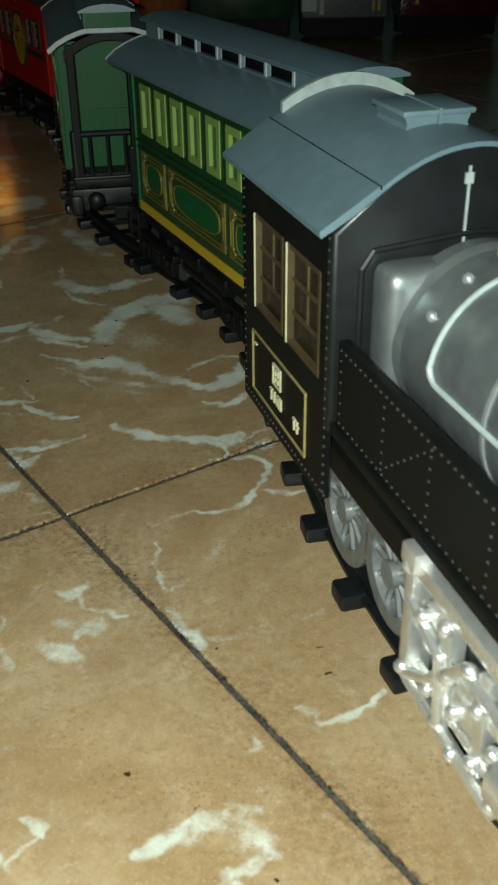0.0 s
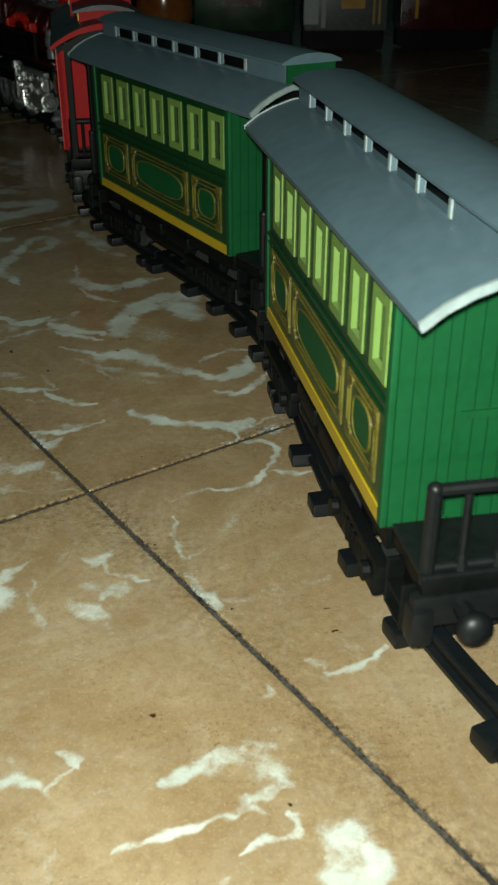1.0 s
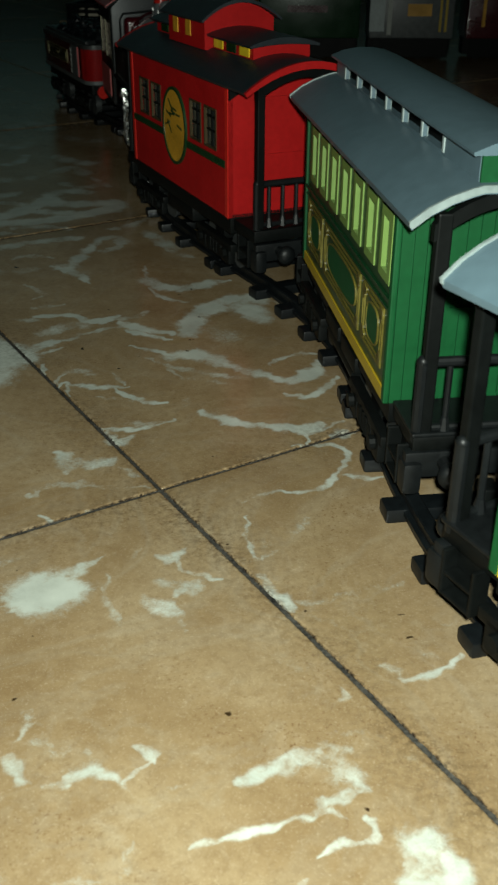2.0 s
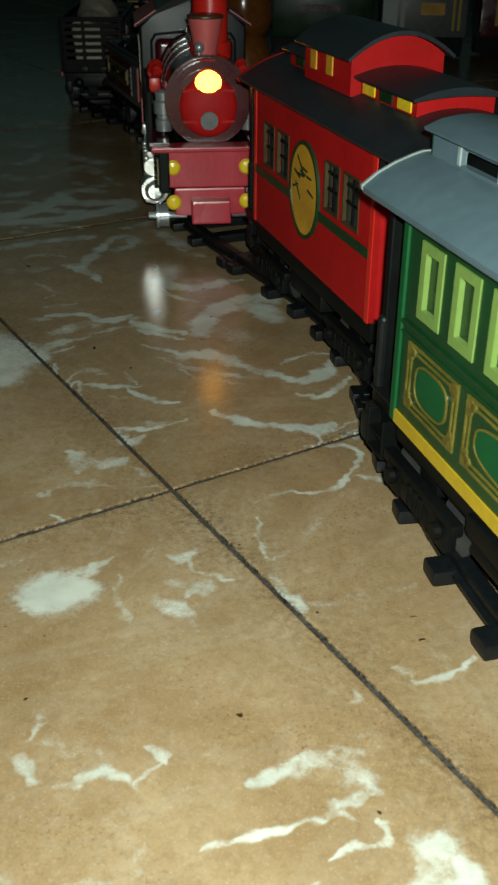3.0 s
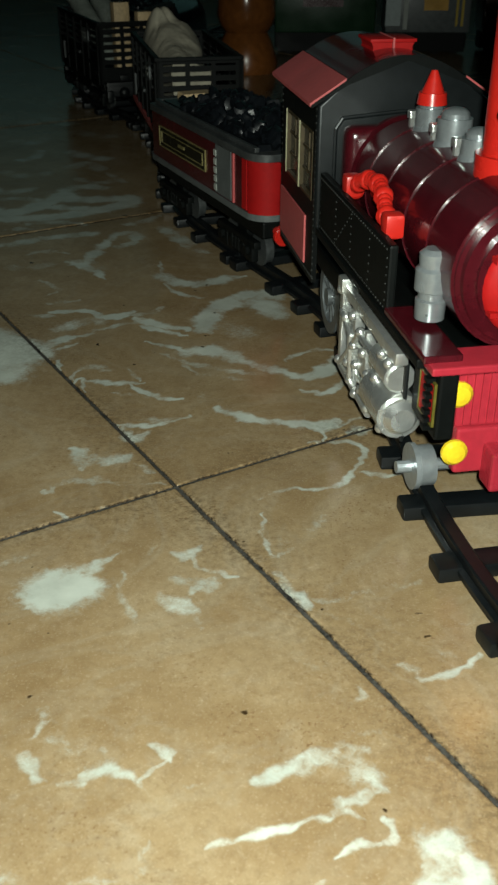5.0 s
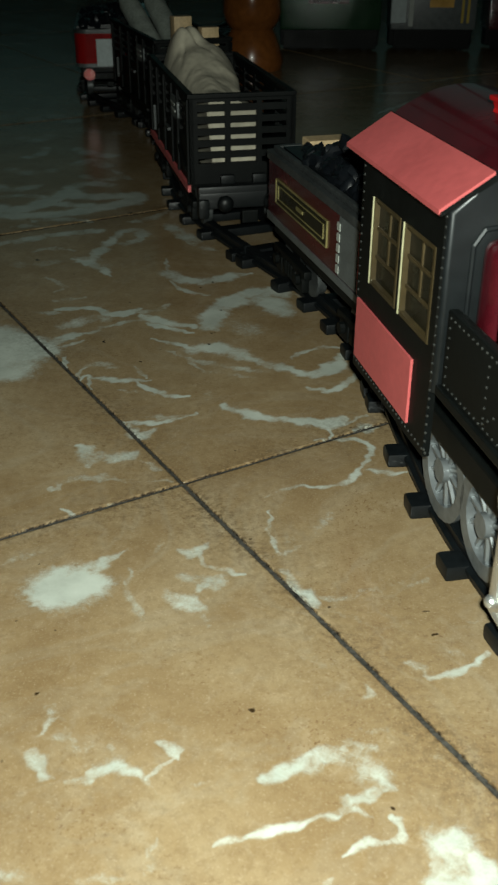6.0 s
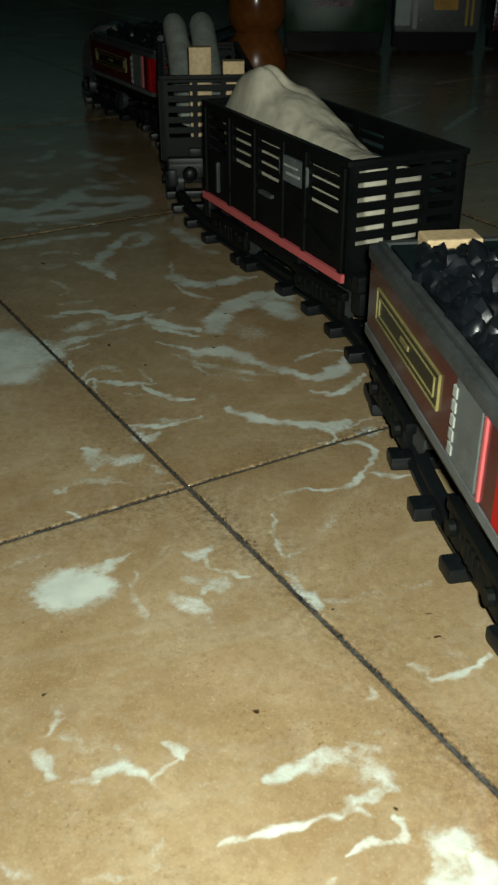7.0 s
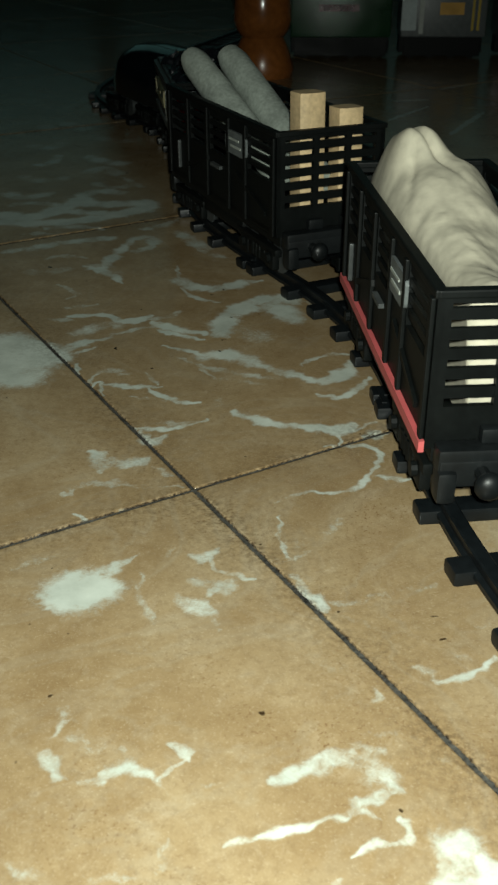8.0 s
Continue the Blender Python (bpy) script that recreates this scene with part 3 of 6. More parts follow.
streak(-0.1830, 0.4184, -0.1681, 0.4097, -0.1537, 0.4175, 0.0063, 0.6)
streak(-0.1099, 0.4246, -0.1007, 0.4090, -0.0916, 0.3971, 0.0028, 0.52)
streak(-0.0412, 0.0223, -0.0373, 0.0177, -0.0350, 0.0092, 0.0029, 0.7)
streak(-0.0377, 0.0160, -0.0290, 0.0148, -0.0206, 0.0174, 0.0036, 0.65)
streak(-0.0427, -0.0042, -0.0304, 0.0012, -0.0202, -0.0016, 0.0022, 0.42)
streak(-0.0297, -0.0002, -0.0181, 0.0000, -0.0048, 0.0011, 0.0011, 0.35)
streak(-0.0364, -0.0190, -0.0323, -0.0219, -0.0293, -0.0207, 0.0012, 0.7)
streak(-0.0232, -0.0145, -0.0197, -0.0136, -0.0157, -0.0112, 0.0010, 0.5)
streak(-0.0167, 0.0138, -0.0125, 0.0102, -0.0087, 0.0083, 0.0015, 0.4)
streak(-0.0437, -0.0064, -0.0422, -0.0077, -0.0414, -0.0048, 0.0014, 0.5)
streak(-0.2038, 0.5203, -0.1921, 0.5150, -0.1837, 0.5328, 0.0082, 0.6)
streak(-0.1619, 0.5616, -0.1391, 0.5454, -0.1244, 0.5557, 0.0083, 0.5)
streak(-0.1789, 0.3715, -0.1668, 0.3637, -0.1541, 0.3736, 0.0058, 0.7)
streak(-0.1320, 0.2933, -0.1161, 0.2994, -0.0978, 0.2962, 0.0036, 0.6)
streak(-0.1423, 0.2809, -0.1328, 0.2839, -0.1215, 0.2803, 0.0033, 0.5)
streak(-0.0739, 0.2982, -0.0638, 0.3039, -0.0536, 0.3244, 0.0037, 0.6)
streak(-0.1258, 0.4037, -0.1120, 0.3954, -0.0995, 0.4027, 0.0045, 0.6)
streak(-0.1685, 0.3438, -0.1553, 0.3505, -0.1390, 0.3463, 0.0042, 0.7)
streak(-0.1165, 0.2373, -0.1068, 0.2431, -0.0949, 0.2401, 0.0030, 0.5)
streak(0.0576, -0.1067, 0.0655, -0.1079, 0.0706, -0.1110, 0.0014, 0.3, 1)
streak(-0.0144, -0.0845, -0.0044, -0.0815, 0.0078, -0.0827, 0.0040, 0.22, 1)
streak(0.0404, -0.0801, 0.0464, -0.0840, 0.0522, -0.0898, 0.0027, 0.22, 1)
streak(0.045, 1.137, 0.063, 1.031, 0.079, 0.939, 0.0031, 1.30)
streak(0.098, 0.754, 0.115, 0.758, 0.132, 0.763, 0.0028, 1.30)
streak(0.089, 0.651, 0.109, 0.687, 0.130, 0.725, 0.0020, 1.30)
streak(0.149, 0.826, 0.168, 0.846, 0.189, 0.866, 0.0027, 1.30)
streak(0.016, 0.852, 0.041, 0.835, 0.065, 0.819, 0.0023, 1.30)
streak(0.140, 0.593, 0.159, 0.644, 0.181, 0.700, 0.0025, 1.30)


def swirl_field(px, py):
    """How milky the glaze is: each swirl crisp on one edge, drawn out into strands on the other."""
    wx = px + 0.0007 * np.sin(px * 310 + 3 * np.sin(py * 190)) + 0.0004 * np.sin(py * 1130 + px * 610)
    wy = py + 0.0007 * np.sin(py * 290 + 3 * np.sin(px * 210) + 1.7) + 0.0004 * np.sin(px * 1090 - py * 580)
    out = np.zeros_like(px)
    for k, (p, half, strength, soft) in enumerate(SWIRLS):
        half = max(half * 1.1, 0.0010)
        strength = strength * (1.25 if half < 0.004 and not soft else 1.1) * (0.72 if p[6, 1] < -0.03 and half < 0.006 and not soft else 1.0)
        reach = 4 * half + 0.003
        near = np.where((px > p[:, 0].min() - reach) & (px < p[:, 0].max() + reach) & (py > p[:, 1].min() - reach) & (py < p[:, 1].max() + reach))[0]
        if not len(near):
            continue
        best, side, along = np.full(len(near), 1e9), np.zeros(len(near)), np.zeros(len(near))
        for i, ((ax, ay), (bx, by)) in enumerate(zip(p, p[1:])):
            dx, dy = bx - ax, by - ay
            rx, ry = wx[near] - ax, wy[near] - ay
            t = np.clip((rx * dx + ry * dy) / (dx * dx + dy * dy + 1e-12), 0, 1)
            dist = np.hypot(rx - t * dx, ry - t * dy)
            hit = dist < best
            best, side, along = np.where(hit, dist, best), np.where(hit, np.sign(rx * dy - ry * dx), side), np.where(hit, (i + t) / (len(p) - 1), along)
        run = np.hypot(*(p[-1] - p[0]))
        flip = 1 if k % 2 else -1
        if half > 0.0045:
            taper = np.ones(len(near))
        else:
            taper = 0.40 + 0.70 * np.sin(np.pi * np.clip(along, 0.03, 0.97)) ** 0.6 + 0.12 * np.sin(along * run * 520 + k)
        d = best / (half * taper)
        if soft:
            v = strength * np.exp(-d ** 2)
        else:
            core = 1 / (1 + d ** 4)
            strand = 0.55 + 0.45 * np.sin(d * 4.2 + along * 4 + k + 1.2 * np.sin(along * run * 240 + k))
            veil = 0.42 * strand * np.exp(-d / np.where(side * flip > 0, 0.7, 1.9))
            v = strength * np.maximum(core, veil)
        out[near] = np.maximum(out[near], v * (0.80 + 0.20 * np.sin(along * run * 330 + 1.9 * k)))
    return out


def tile_mesh(cells, dense=None):
    """A square tile with a rounded edge, its top divided into cells."""
    h, r = TILE / 2 - GAP / 2, 0.0007
    lin = np.concatenate([[-h, -h + r * 0.3], np.linspace(-h + r, h - r, cells + 1), [h - r * 0.3, h]])
    fine = np.concatenate([np.linspace(-h + r, -h + 0.175, 310)[:-1], np.linspace(-h + 0.175, h - r, 80)])
    fine = np.concatenate([[-h, -h + r * 0.3], fine, [h - r * 0.3, h]])
    lx, ly = (lin, lin) if dense is None else [fine if q > 0 else -fine[::-1] for q in dense]
    k = len(lx)
    gx, gy = np.meshgrid(lx, ly, indexing="ij")
    edge = np.minimum(h - np.abs(gx), h - np.abs(gy))
    gz = np.where(edge < 1e-9, -0.0012, np.where(edge < r * 0.5, -0.0003, 0.0))
    if cells > 10:
        rag = np.array([[0.0005 * noise.noise(Vector((a * 330, b * 330, 7.0))) + 0.0006 * noise.noise(Vector((a * 900, b * 900, 3.0))) if min(h - abs(a), h - abs(b)) < r else 0.0 for b in ly] for a in lx])
        gx, gy = np.where(edge < r, gx * (1 - np.abs(rag) / h - 0.0), gx), np.where(edge < r, gy * (1 - np.abs(rag) / h), gy)
    co = np.stack([gx, gy, gz], -1).reshape(-1, 3)
    idx = np.arange(k * k).reshape(k, k)
    quads = np.stack([idx[:-1, :-1], idx[1:, :-1], idx[1:, 1:], idx[:-1, 1:]], -1).reshape(-1, 4)
    me = bpy.data.meshes.new("floor_tile")
    me.from_pydata(co.tolist(), [], quads.tolist())
    me.materials.append(M["tile"])
    return me, co


FRAME = pose(0, 0, 0, 0, 0, TURN)
plain_tile, _ = tile_mesh(2)


def lay_tiles():
    for i in range(-9, 9):
        for j in range(-7, 11):
            m = FRAME @ Matrix.Translation(((i + 0.5) * TILE, (j + 0.5) * TILE, 0))
            if not (-2.35 < m.translation.x < 2.35 and -1.35 < m.translation.y < 3.15):
                continue
            me = plain_tile
            if -0.46 < m.translation.x < 0.46 and -0.36 < m.translation.y < 0.86:
                me, co = tile_mesh(220, (1 if i == 0 else -1, 1 if j == 0 else -1) if i in (-1, 0) and j in (-1, 0) else None)
                c, s = m[0][0], m[1][0]
                wx = co[:, 0] * c - co[:, 1] * s + m.translation.x
                wy = co[:, 0] * s + co[:, 1] * c + m.translation.y
                a = me.attributes.new("swirl", "FLOAT", "POINT")
                a.data.foreach_set("value", swirl_field(wx, wy).astype(np.float32))
                a = me.attributes.new("grime", "FLOAT", "POINT")
                edge = TILE / 2 - np.maximum(np.abs(co[:, 0]), np.abs(co[:, 1]))
                a.data.foreach_set("value", (0.85 * np.exp(-(edge - GAP / 2) / 0.0008) + 0.68 * np.exp(-edge / 0.013)).astype(np.float32))
                me.polygons.foreach_set("use_smooth", [True] * len(me.polygons))
            o = new("floor_tile", me)
            o.parent, o.matrix_basis = floor, m @ Matrix.Translation((0, 0, random.uniform(-0.0002, 0.0)))


# ---------------------------------------------------------------- the track
def track():
    pitch, n = 0.0285, 0
    cuts = [-0.62, -0.34, -0.155, 0.03, 0.215, 0.40, 0.585, 0.77, 0.955, 1.14, 1.33, 1.52, 1.71, 1.905]
    sleeper = None
    for a, b in zip(cuts, cuts[1:]):
        sec = thing("track_section", "curved black plastic toy railway track lying on the tiles", "toy track", "sections of the railway")
        for side in (-0.019, 0.019):
            bm = bmesh.new()
            rows = []
            for s in np.linspace(a + 0.0008, b - 0.0008, 26):
                x, y, h = on_track(s)
                nx, ny = math.cos(h), math.sin(h)
                # a foot, a web and a head
                rows.append([bm.verts.new((x + nx * (side + dy), y + ny * (side + dy), z)) for dy, z in
                             ((-0.0036, 0.0030), (-0.0036, 0.0044), (-0.0020, 0.0050), (-0.0024, 0.0082), (-0.0018, 0.0087),
                              (0.0018, 0.0087), (0.0024, 0.0082), (0.0020, 0.0050), (0.0036, 0.0044), (0.0036, 0.0030))])
            for r0, r1 in zip(rows, rows[1:]):
                for i in range(10):
                    bm.faces.new((r0[i], r0[(i + 1) % 10], r1[(i + 1) % 10], r1[i]))
            bm.faces.new(rows[0][::-1])
            bm.faces.new(rows[-1])
            part("rail", bm, "track", sec)
        count = int(round((b - a) / pitch))
        spots = [a + 0.0062, *[a + (k + 0.5) * (b - a) / count for k in range(1, count - 1)], b - 0.0062]
        for s in spots:
            x, y, h = on_track(s)
            m = pose(x, y, 0, 0, 0, math.degrees(h))
            if sleeper is None:
                sleeper = part("sleeper", box(-0.0283, 0.0283, -0.0044, 0.0044, 0.0, 0.0052, 0.0012), "track", sec, smooth=True)
                sleeper.matrix_basis = m
            else:
                again(sleeper, sec, m)
        # the wider plate with its catch that joins two sections
        x, y, h = on_track(b)
        for sy in (-1, 1):
            o = part("joint_plate", join(box(*sorted((sy * 0.012, sy * 0.0265)), -0.0105, 0.0105, 0, 0.0046, 0.001), box(*sorted((sy * 0.0240, sy * 0.0258)), -0.006, 0.006, 0.0046, 0.0056)), "track", sec)
            o.matrix_basis = pose(x, y, 0, 0, 0, math.degrees(h))


track()


# ---------------------------------------------------------------- running gear
def wheel_mesh(r, width, spokes=0):
    """A flanged wheel about the y axis, facing -y."""
    if spokes:
        out = [moved(lathe([(r * 0.80, -width / 2), (r, -width / 2), (r, width * 0.2), (r * 1.12, width * 0.25), (r * 1.12, width / 2), (r * 0.80, width / 2), (r * 0.80, -width * 0.4)]), pose(0, 0, 0, 90, 0, 0)),
               cyl((0, -width * 0.7, 0), (0, width / 2, 0), r * 0.26, seg=14), cyl((0, width * 0.1, 0), (0, width * 0.3, 0), r * 0.82, seg=20)]
        for k in range(spokes):
            a = 2 * math.pi * k / spokes
            out.append(cyl((0.2 * r * math.cos(a), -width * 0.15, 0.2 * r * math.sin(a)), (0.85 * r * math.cos(a), -width * 0.15, 0.85 * r * math.sin(a)), r * 0.07, seg=6))
        return join(*out)
    return moved(lathe([(r * 0.25, -width * 0.7), (r * 0.3, -width * 0.45), (r * 0.78, -width * 0.3), (r * 0.82, -width / 2), (r, -width / 2), (r, width * 0.2), (r * 1.14, width * 0.25), (r * 1.14, width / 2), (r * 0.3, width / 2)]), pose(0, 0, 0, 90, 0, 0))


def bogie(parent, x, w=0.024):
    """A four-wheeled truck with sprung side frames."""
    frame_ = [box(x - 0.006, x + 0.006, -w, w, 0.020, 0.027, 0.001)]
    for sy in (-1, 1):
        y0, y1 = sorted((sy * w, sy * (w + 0.004)))
        frame_ += [box(x - 0.024, x + 0.024, y0, y1, 0.0185, 0.0225, 0.0008), box(x - 0.010, x + 0.010, y0, y1, 0.012, 0.0185, 0.001)]
        for dx in (-0.016, 0.016):
            frame_ += [box(x + dx - 0.005, x + dx + 0.005, y0, y1, 0.011, 0.0215, 0.001), cyl((x + dx, sy * w, 0.0165), (x + dx, sy * (w + 0.006), 0.0165), 0.0026, seg=10)]
        for dx in (-0.004, 0.0, 0.004):
            frame_.append(cyl((x + dx, sy * (w + 0.003), 0.013), (x + dx, sy * (w + 0.003), 0.020), 0.0017, seg=8))
    b = part("bogie", join(*frame_), "black", parent, smooth=True)
    first = None
    for dx in (-0.016, 0.016):
        for sy in (-1, 1):
            m = pose(x + dx, sy * 0.019, 0.0165, 0, 0, 0 if sy < 0 else 180)
            if first is None:
                first = part("wheel", wheel_mesh(0.0078, 0.005), "grey_iron", b, smooth=True)
                first.matrix_basis = m
            else:
                again(first, b, m)
    return b


def couplings(parent, x, sign, y=0.0135, z=0.0245):
    """A beam with two round buffers and a hook at one end."""
    bm = join(box(*sorted((x - sign * 0.004, x)), -0.026, 0.026, z - 0.005, z + 0.004, 0.001),
              box(*sorted((x - sign * 0.006, x + sign * 0.002)), -0.0268, -0.0205, z - 0.010, z + 0.001, 0.002),
              box(*sorted((x - sign * 0.006, x + sign * 0.002)), 0.0205, 0.0268, z - 0.010, z + 0.001, 0.002))
    beam = part("buffer_beam", bm, "frame_black", parent, smooth=True)
    for sy in (-1, 1):
        part("buffer", join(cyl((x, sy * y, z), (x + sign * 0.006, sy * y, z), 0.0024, seg=10), ball((x + sign * 0.008, sy * y, z), 0.0046, 0.7, 1, 1)), "frame_black", beam, smooth=True)
    part("coupling_hook", join(box(*sorted((x, x + sign * 0.012)), -0.0025, 0.0025, z - 0.010, z - 0.006, 0.0006),
                               box(*sorted((x + sign * 0.009, x + sign * 0.0125)), -0.0045, 0.0045, z - 0.010, z - 0.003, 0.0006)), "black", beam)


def railing(parent, x, sign, y, z0, z1, bars=7):
    """The low end railing of a platform: posts, bars with round feet, a top rail."""
    r = part("end_railing", join(cyl((x, -y, z1 - 0.0016), (x, y, z1 - 0.0016), 0.0016, seg=10), cyl((x, -y, z0 + 0.0012), (x, y, z0 + 0.0012), 0.0013, seg=10),
                                 *[cyl((x, q, z0 - 0.003), (x, q, z1 - 0.0012), 0.0019, seg=10) for q in (-y + 0.001, y - 0.001)], *[ball((x, q, z1 - 0.0014), 0.0020, seg=10) for q in (-y + 0.001, y - 0.001)]), "frame_black", parent, smooth=True)
    for k in range(bars):
        yy = -y + (k + 1) * 2 * y / (bars + 1)
        part("rail_bar", join(cyl((x, yy, z0), (x, yy, z1 - 0.002), 0.0010, seg=8), cyl((x, yy, z0), (x, yy, z0 + 0.0045), 0.0022, 0.0012, seg=8)), "frame_black", r)


def brake_wheel(parent, x, sign, z):
    """A small upright hand wheel on its column at the middle of a railing."""
    rim = [(0.0058 * math.cos(a), 0.0058 * math.sin(a)) for a in np.linspace(0, 2 * math.pi, 15)]
    part("brake_wheel", join(tube([(x + sign * 0.003, a, z + b) for a, b in rim], 0.0010, 6), cyl((x + sign * 0.0015, 0, z), (x + sign * 0.0045, 0, z), 0.0019, seg=10), cyl((x, 0, z - 0.026), (x, 0, z), 0.0014, seg=8),
                             *[cyl((x + sign * 0.003, 0, z), (x + sign * 0.003, 0.0056 * math.cos(a), z + 0.0056 * math.sin(a)), 0.0006, seg=6) for a in (0.3, 1.87, 3.44, 5.01)]), "frame_black", parent, smooth=True)


# ---------------------------------------------------------------- green coaches
def coach(front_bow=True):
    e = thing("passenger_coach", "green toy passenger coach with grey clerestory roof and gold panels", "toy train coach", "green coaches of the first train")
    X, Y, Z0, Z1 = 0.0737, 0.0270, 0.0340, 0.0990
    part("underframe", join(box(-X, X, -0.0255, 0.0255, 0.0265, 0.0345, 0.001), box(-0.097, 0.097, -0.024, 0.024, 0.0285, 0.0335, 0.001),
                            *[box(x - 0.012, x + 0.012, -0.0268, 0.0268, 0.0235, 0.030, 0.0012) for x in (-0.012, 0.018)],
                            cyl((-0.02, -0.022, 0.021), (0.025, -0.022, 0.021), 0.0045, seg=12)), "black", e, smooth=True)
    bogie(e, 0.052)
    bogie(e, -0.052)
    first = -0.0631
    pitch, fw = 0.01982, 0.0135
    wz0, wz1 = 0.0716, 0.0938
    for sy in (-1, 1):
        y0, y1 = sorted((sy * (Y - 0.0022), sy * Y))
        wall = part("side_wall", pierced(-X, X, y0, y1, Z0, Z1, [(first + k * pitch, first + k * pitch + fw, wz0, wz1) for k in range(7)]), "deep_green", e, "dark green printed side wall")
        part("yellow_stripe", box(-X, X, *sorted((sy * Y, sy * (Y + 0.0007))), Z0, Z0 + 0.0042), "yellow", wall)
        part("moulding", join(box(-X, X, *sorted((sy * Y, sy * (Y + 0.0008))), 0.0668, 0.0680), box(-X, X, *sorted((sy * Y, sy * (Y + 0.0006))), 0.0640, 0.0646)), "deep_green", wall)
        for x in (-X + 0.0006, X - 0.0006):
            part("corner_post", box(x - 0.0016, x + 0.0016, *sorted((sy * (Y - 0.001), sy * (Y + 0.0009))), Z0, Z1, 0.0005), "green", wall)
        fr = pa = None
        for k in range(7):
            m = pose(first + k * pitch, 0, 0)
            if fr is None:
                fr = part("window_frame", ring(0, fw, wz0, wz1, sy * (Y - 0.0018), 0.0029, sy * 0.0023), "lime", wall, "lime yellow window frame")
                pa = part("pane", box(0, fw, *sorted((sy * (Y - 0.0022), sy * (Y - 0.0012))), wz0 + 0.0016, wz1 - 0.0016), "pane", wall)
                fr.matrix_basis, pa.matrix_basis = m, m
            else:
                again(fr, wall, m), again(pa, wall, m)
        for x0, x1 in ((-0.066, -0.0345), (-0.0295, 0.0335), (0.0385, 0.066)):
            yy, dd = sy * Y, sy * 0.0006
            cx, zc = (x0 + x1) / 2, 0.0530
            bits = [ring(x0, x1, 0.0425, 0.0630, yy, 0.0006, dd), ring(x0 + 0.0022, x1 - 0.0022, 0.0445, 0.0610, yy, 0.0005, dd),
                    oval(cx, zc - 0.0003, (x1 - x0) / 2 - 0.0055, 0.0066, yy, dd, 0.0006, power=3.0)]
            for xx in (x0 + 0.0020, x1 - 0.0020):
                for zz in (0.0448, 0.0607):
                    for ddx, ddz, rr in ((0, 0, 0.0021), (0.0018 * (1 if xx < cx else -1), 0, 0.0013), (0, 0.002 * (1 if zz < zc else -1), 0.0013)):
                        bits.append(oval(xx + ddx, zz + ddz, rr, rr, yy, dd * 1.2, seg=10))
            panel = part("panel", oval(cx, zc - 0.0003, (x1 - x0) / 2 - 0.0062, 0.0059, yy, sy * 0.0003, power=3.0), "green", wall)
            part("gilt_border", join(*bits), "gold", panel)
    for sx in (-1, 1):
        x0, x1 = sorted((sx * (X - 0.002), sx * X))
        end = part("end_wall", box(x0, x1, -Y + 0.0022, Y - 0.0022, Z0, Z1 + 0.0015), "green", e)
        plank = None
        for k in range(13):
            y = -Y + 0.003 + k * (2 * Y - 0.006) / 12
            if plank is None:
                plank = part("plank", box(*sorted((sx * X, sx * (X + 0.0006))), -0.0018, 0.0018, Z0, Z1 + 0.0010), "green", end)
                plank.matrix_basis = pose(0, y, 0)
            else:
                again(plank, end, pose(0, y, 0))
        part("door", join(ring_end(sx * (X + 0.0006), sx, -0.011, 0.011, Z0 + 0.002, 0.0985, 0.0016)), "green", end)
        part("platform_rim", box(*sorted((sx * 0.074, sx * 0.0975)), -0.0245, 0.0245, 0.0335, 0.0350, 0.0006), "frame_black", e)
        railing(e, sx * 0.0950, sx, 0.0235, 0.0345, 0.0590, 4)
        if sx > 0 and not front_bow:
            brake_wheel(e, sx * 0.0950, sx, 0.0610)
        if sx < 0 or front_bow:
            for sy in (-1, 1):
                part("roof_post", box(sx * 0.095 - 0.0016, sx * 0.095 + 0.0016, sy * 0.0205 - 0.0022, sy * 0.0205 + 0.0022, 0.034, 0.1015, 0.0006), "black", e)
            part("roof_bow", prism(arch(0.0235, 0.0985, 0.1075) + arch(0.0235, 0.0935, 0.1035)[::-1], *sorted((sx * 0.0935, sx * 0.0965))), "black", e)
        couplings(e, sx * 0.0975, sx)
        steps(e, sx * 0.086)
    # the lower roof, the lights on it and the upper roof
    half = [(0.0310, 0.0986), (0.0312, 0.0999), (0.0262, 0.1036), (0.0205, 0.1064), (0.0150, 0.1083), (0.0118, 0.1091)]
    low = [(-y, z) for y, z in half] + half[::-1] + [(y * 0.985, z - 0.0020) for y, z in half[1:]] + [(-y * 0.985, z - 0.0020) for y, z in half[:0:-1]]
    roof = part("roof", prism(low, -0.0990, 0.0990), "slate", e, "slate grey rubbed plastic roof", smooth=True)
    lip = [(-y * 1.012, z + 0.0004) for y, z in half] + [(y * 1.012, z + 0.0004) for y, z in half[::-1]] + [(y * 0.98, z - 0.0016) for y, z in half[1:]] + [(-y * 0.98, z - 0.0016) for y, z in half[:0:-1]]
    for sx in (-1, 1):
        part("roof_edge", prism(lip, *sorted((sx * 0.0984, sx * 0.0994))), "pale", roof)
    for sy in (-1, 1):
        y0, y1 = sorted((sy * 0.0104, sy * 0.0118))
        part("clerestory_wall", pierced(-0.0935, 0.0935, y0, y1, 0.1086, 0.1164, [(-0.0754 + k * 0.0230, -0.0546 + k * 0.0230, 0.1101, 0.1146) for k in range(6)]), "slate", roof)
        pil = None
        for k in range(7):
            x = -0.0765 + k * 0.0230
            if pil is None:
                pil = part("pillar", box(-0.0010, 0.0010, y0 - 0.0004, y1 + 0.0004, 0.1098, 0.1149, 0.0003), "pale", roof)
                pil.matrix_basis = pose(x, 0, 0)
            else:
                again(pil, roof, pose(x, 0, 0))
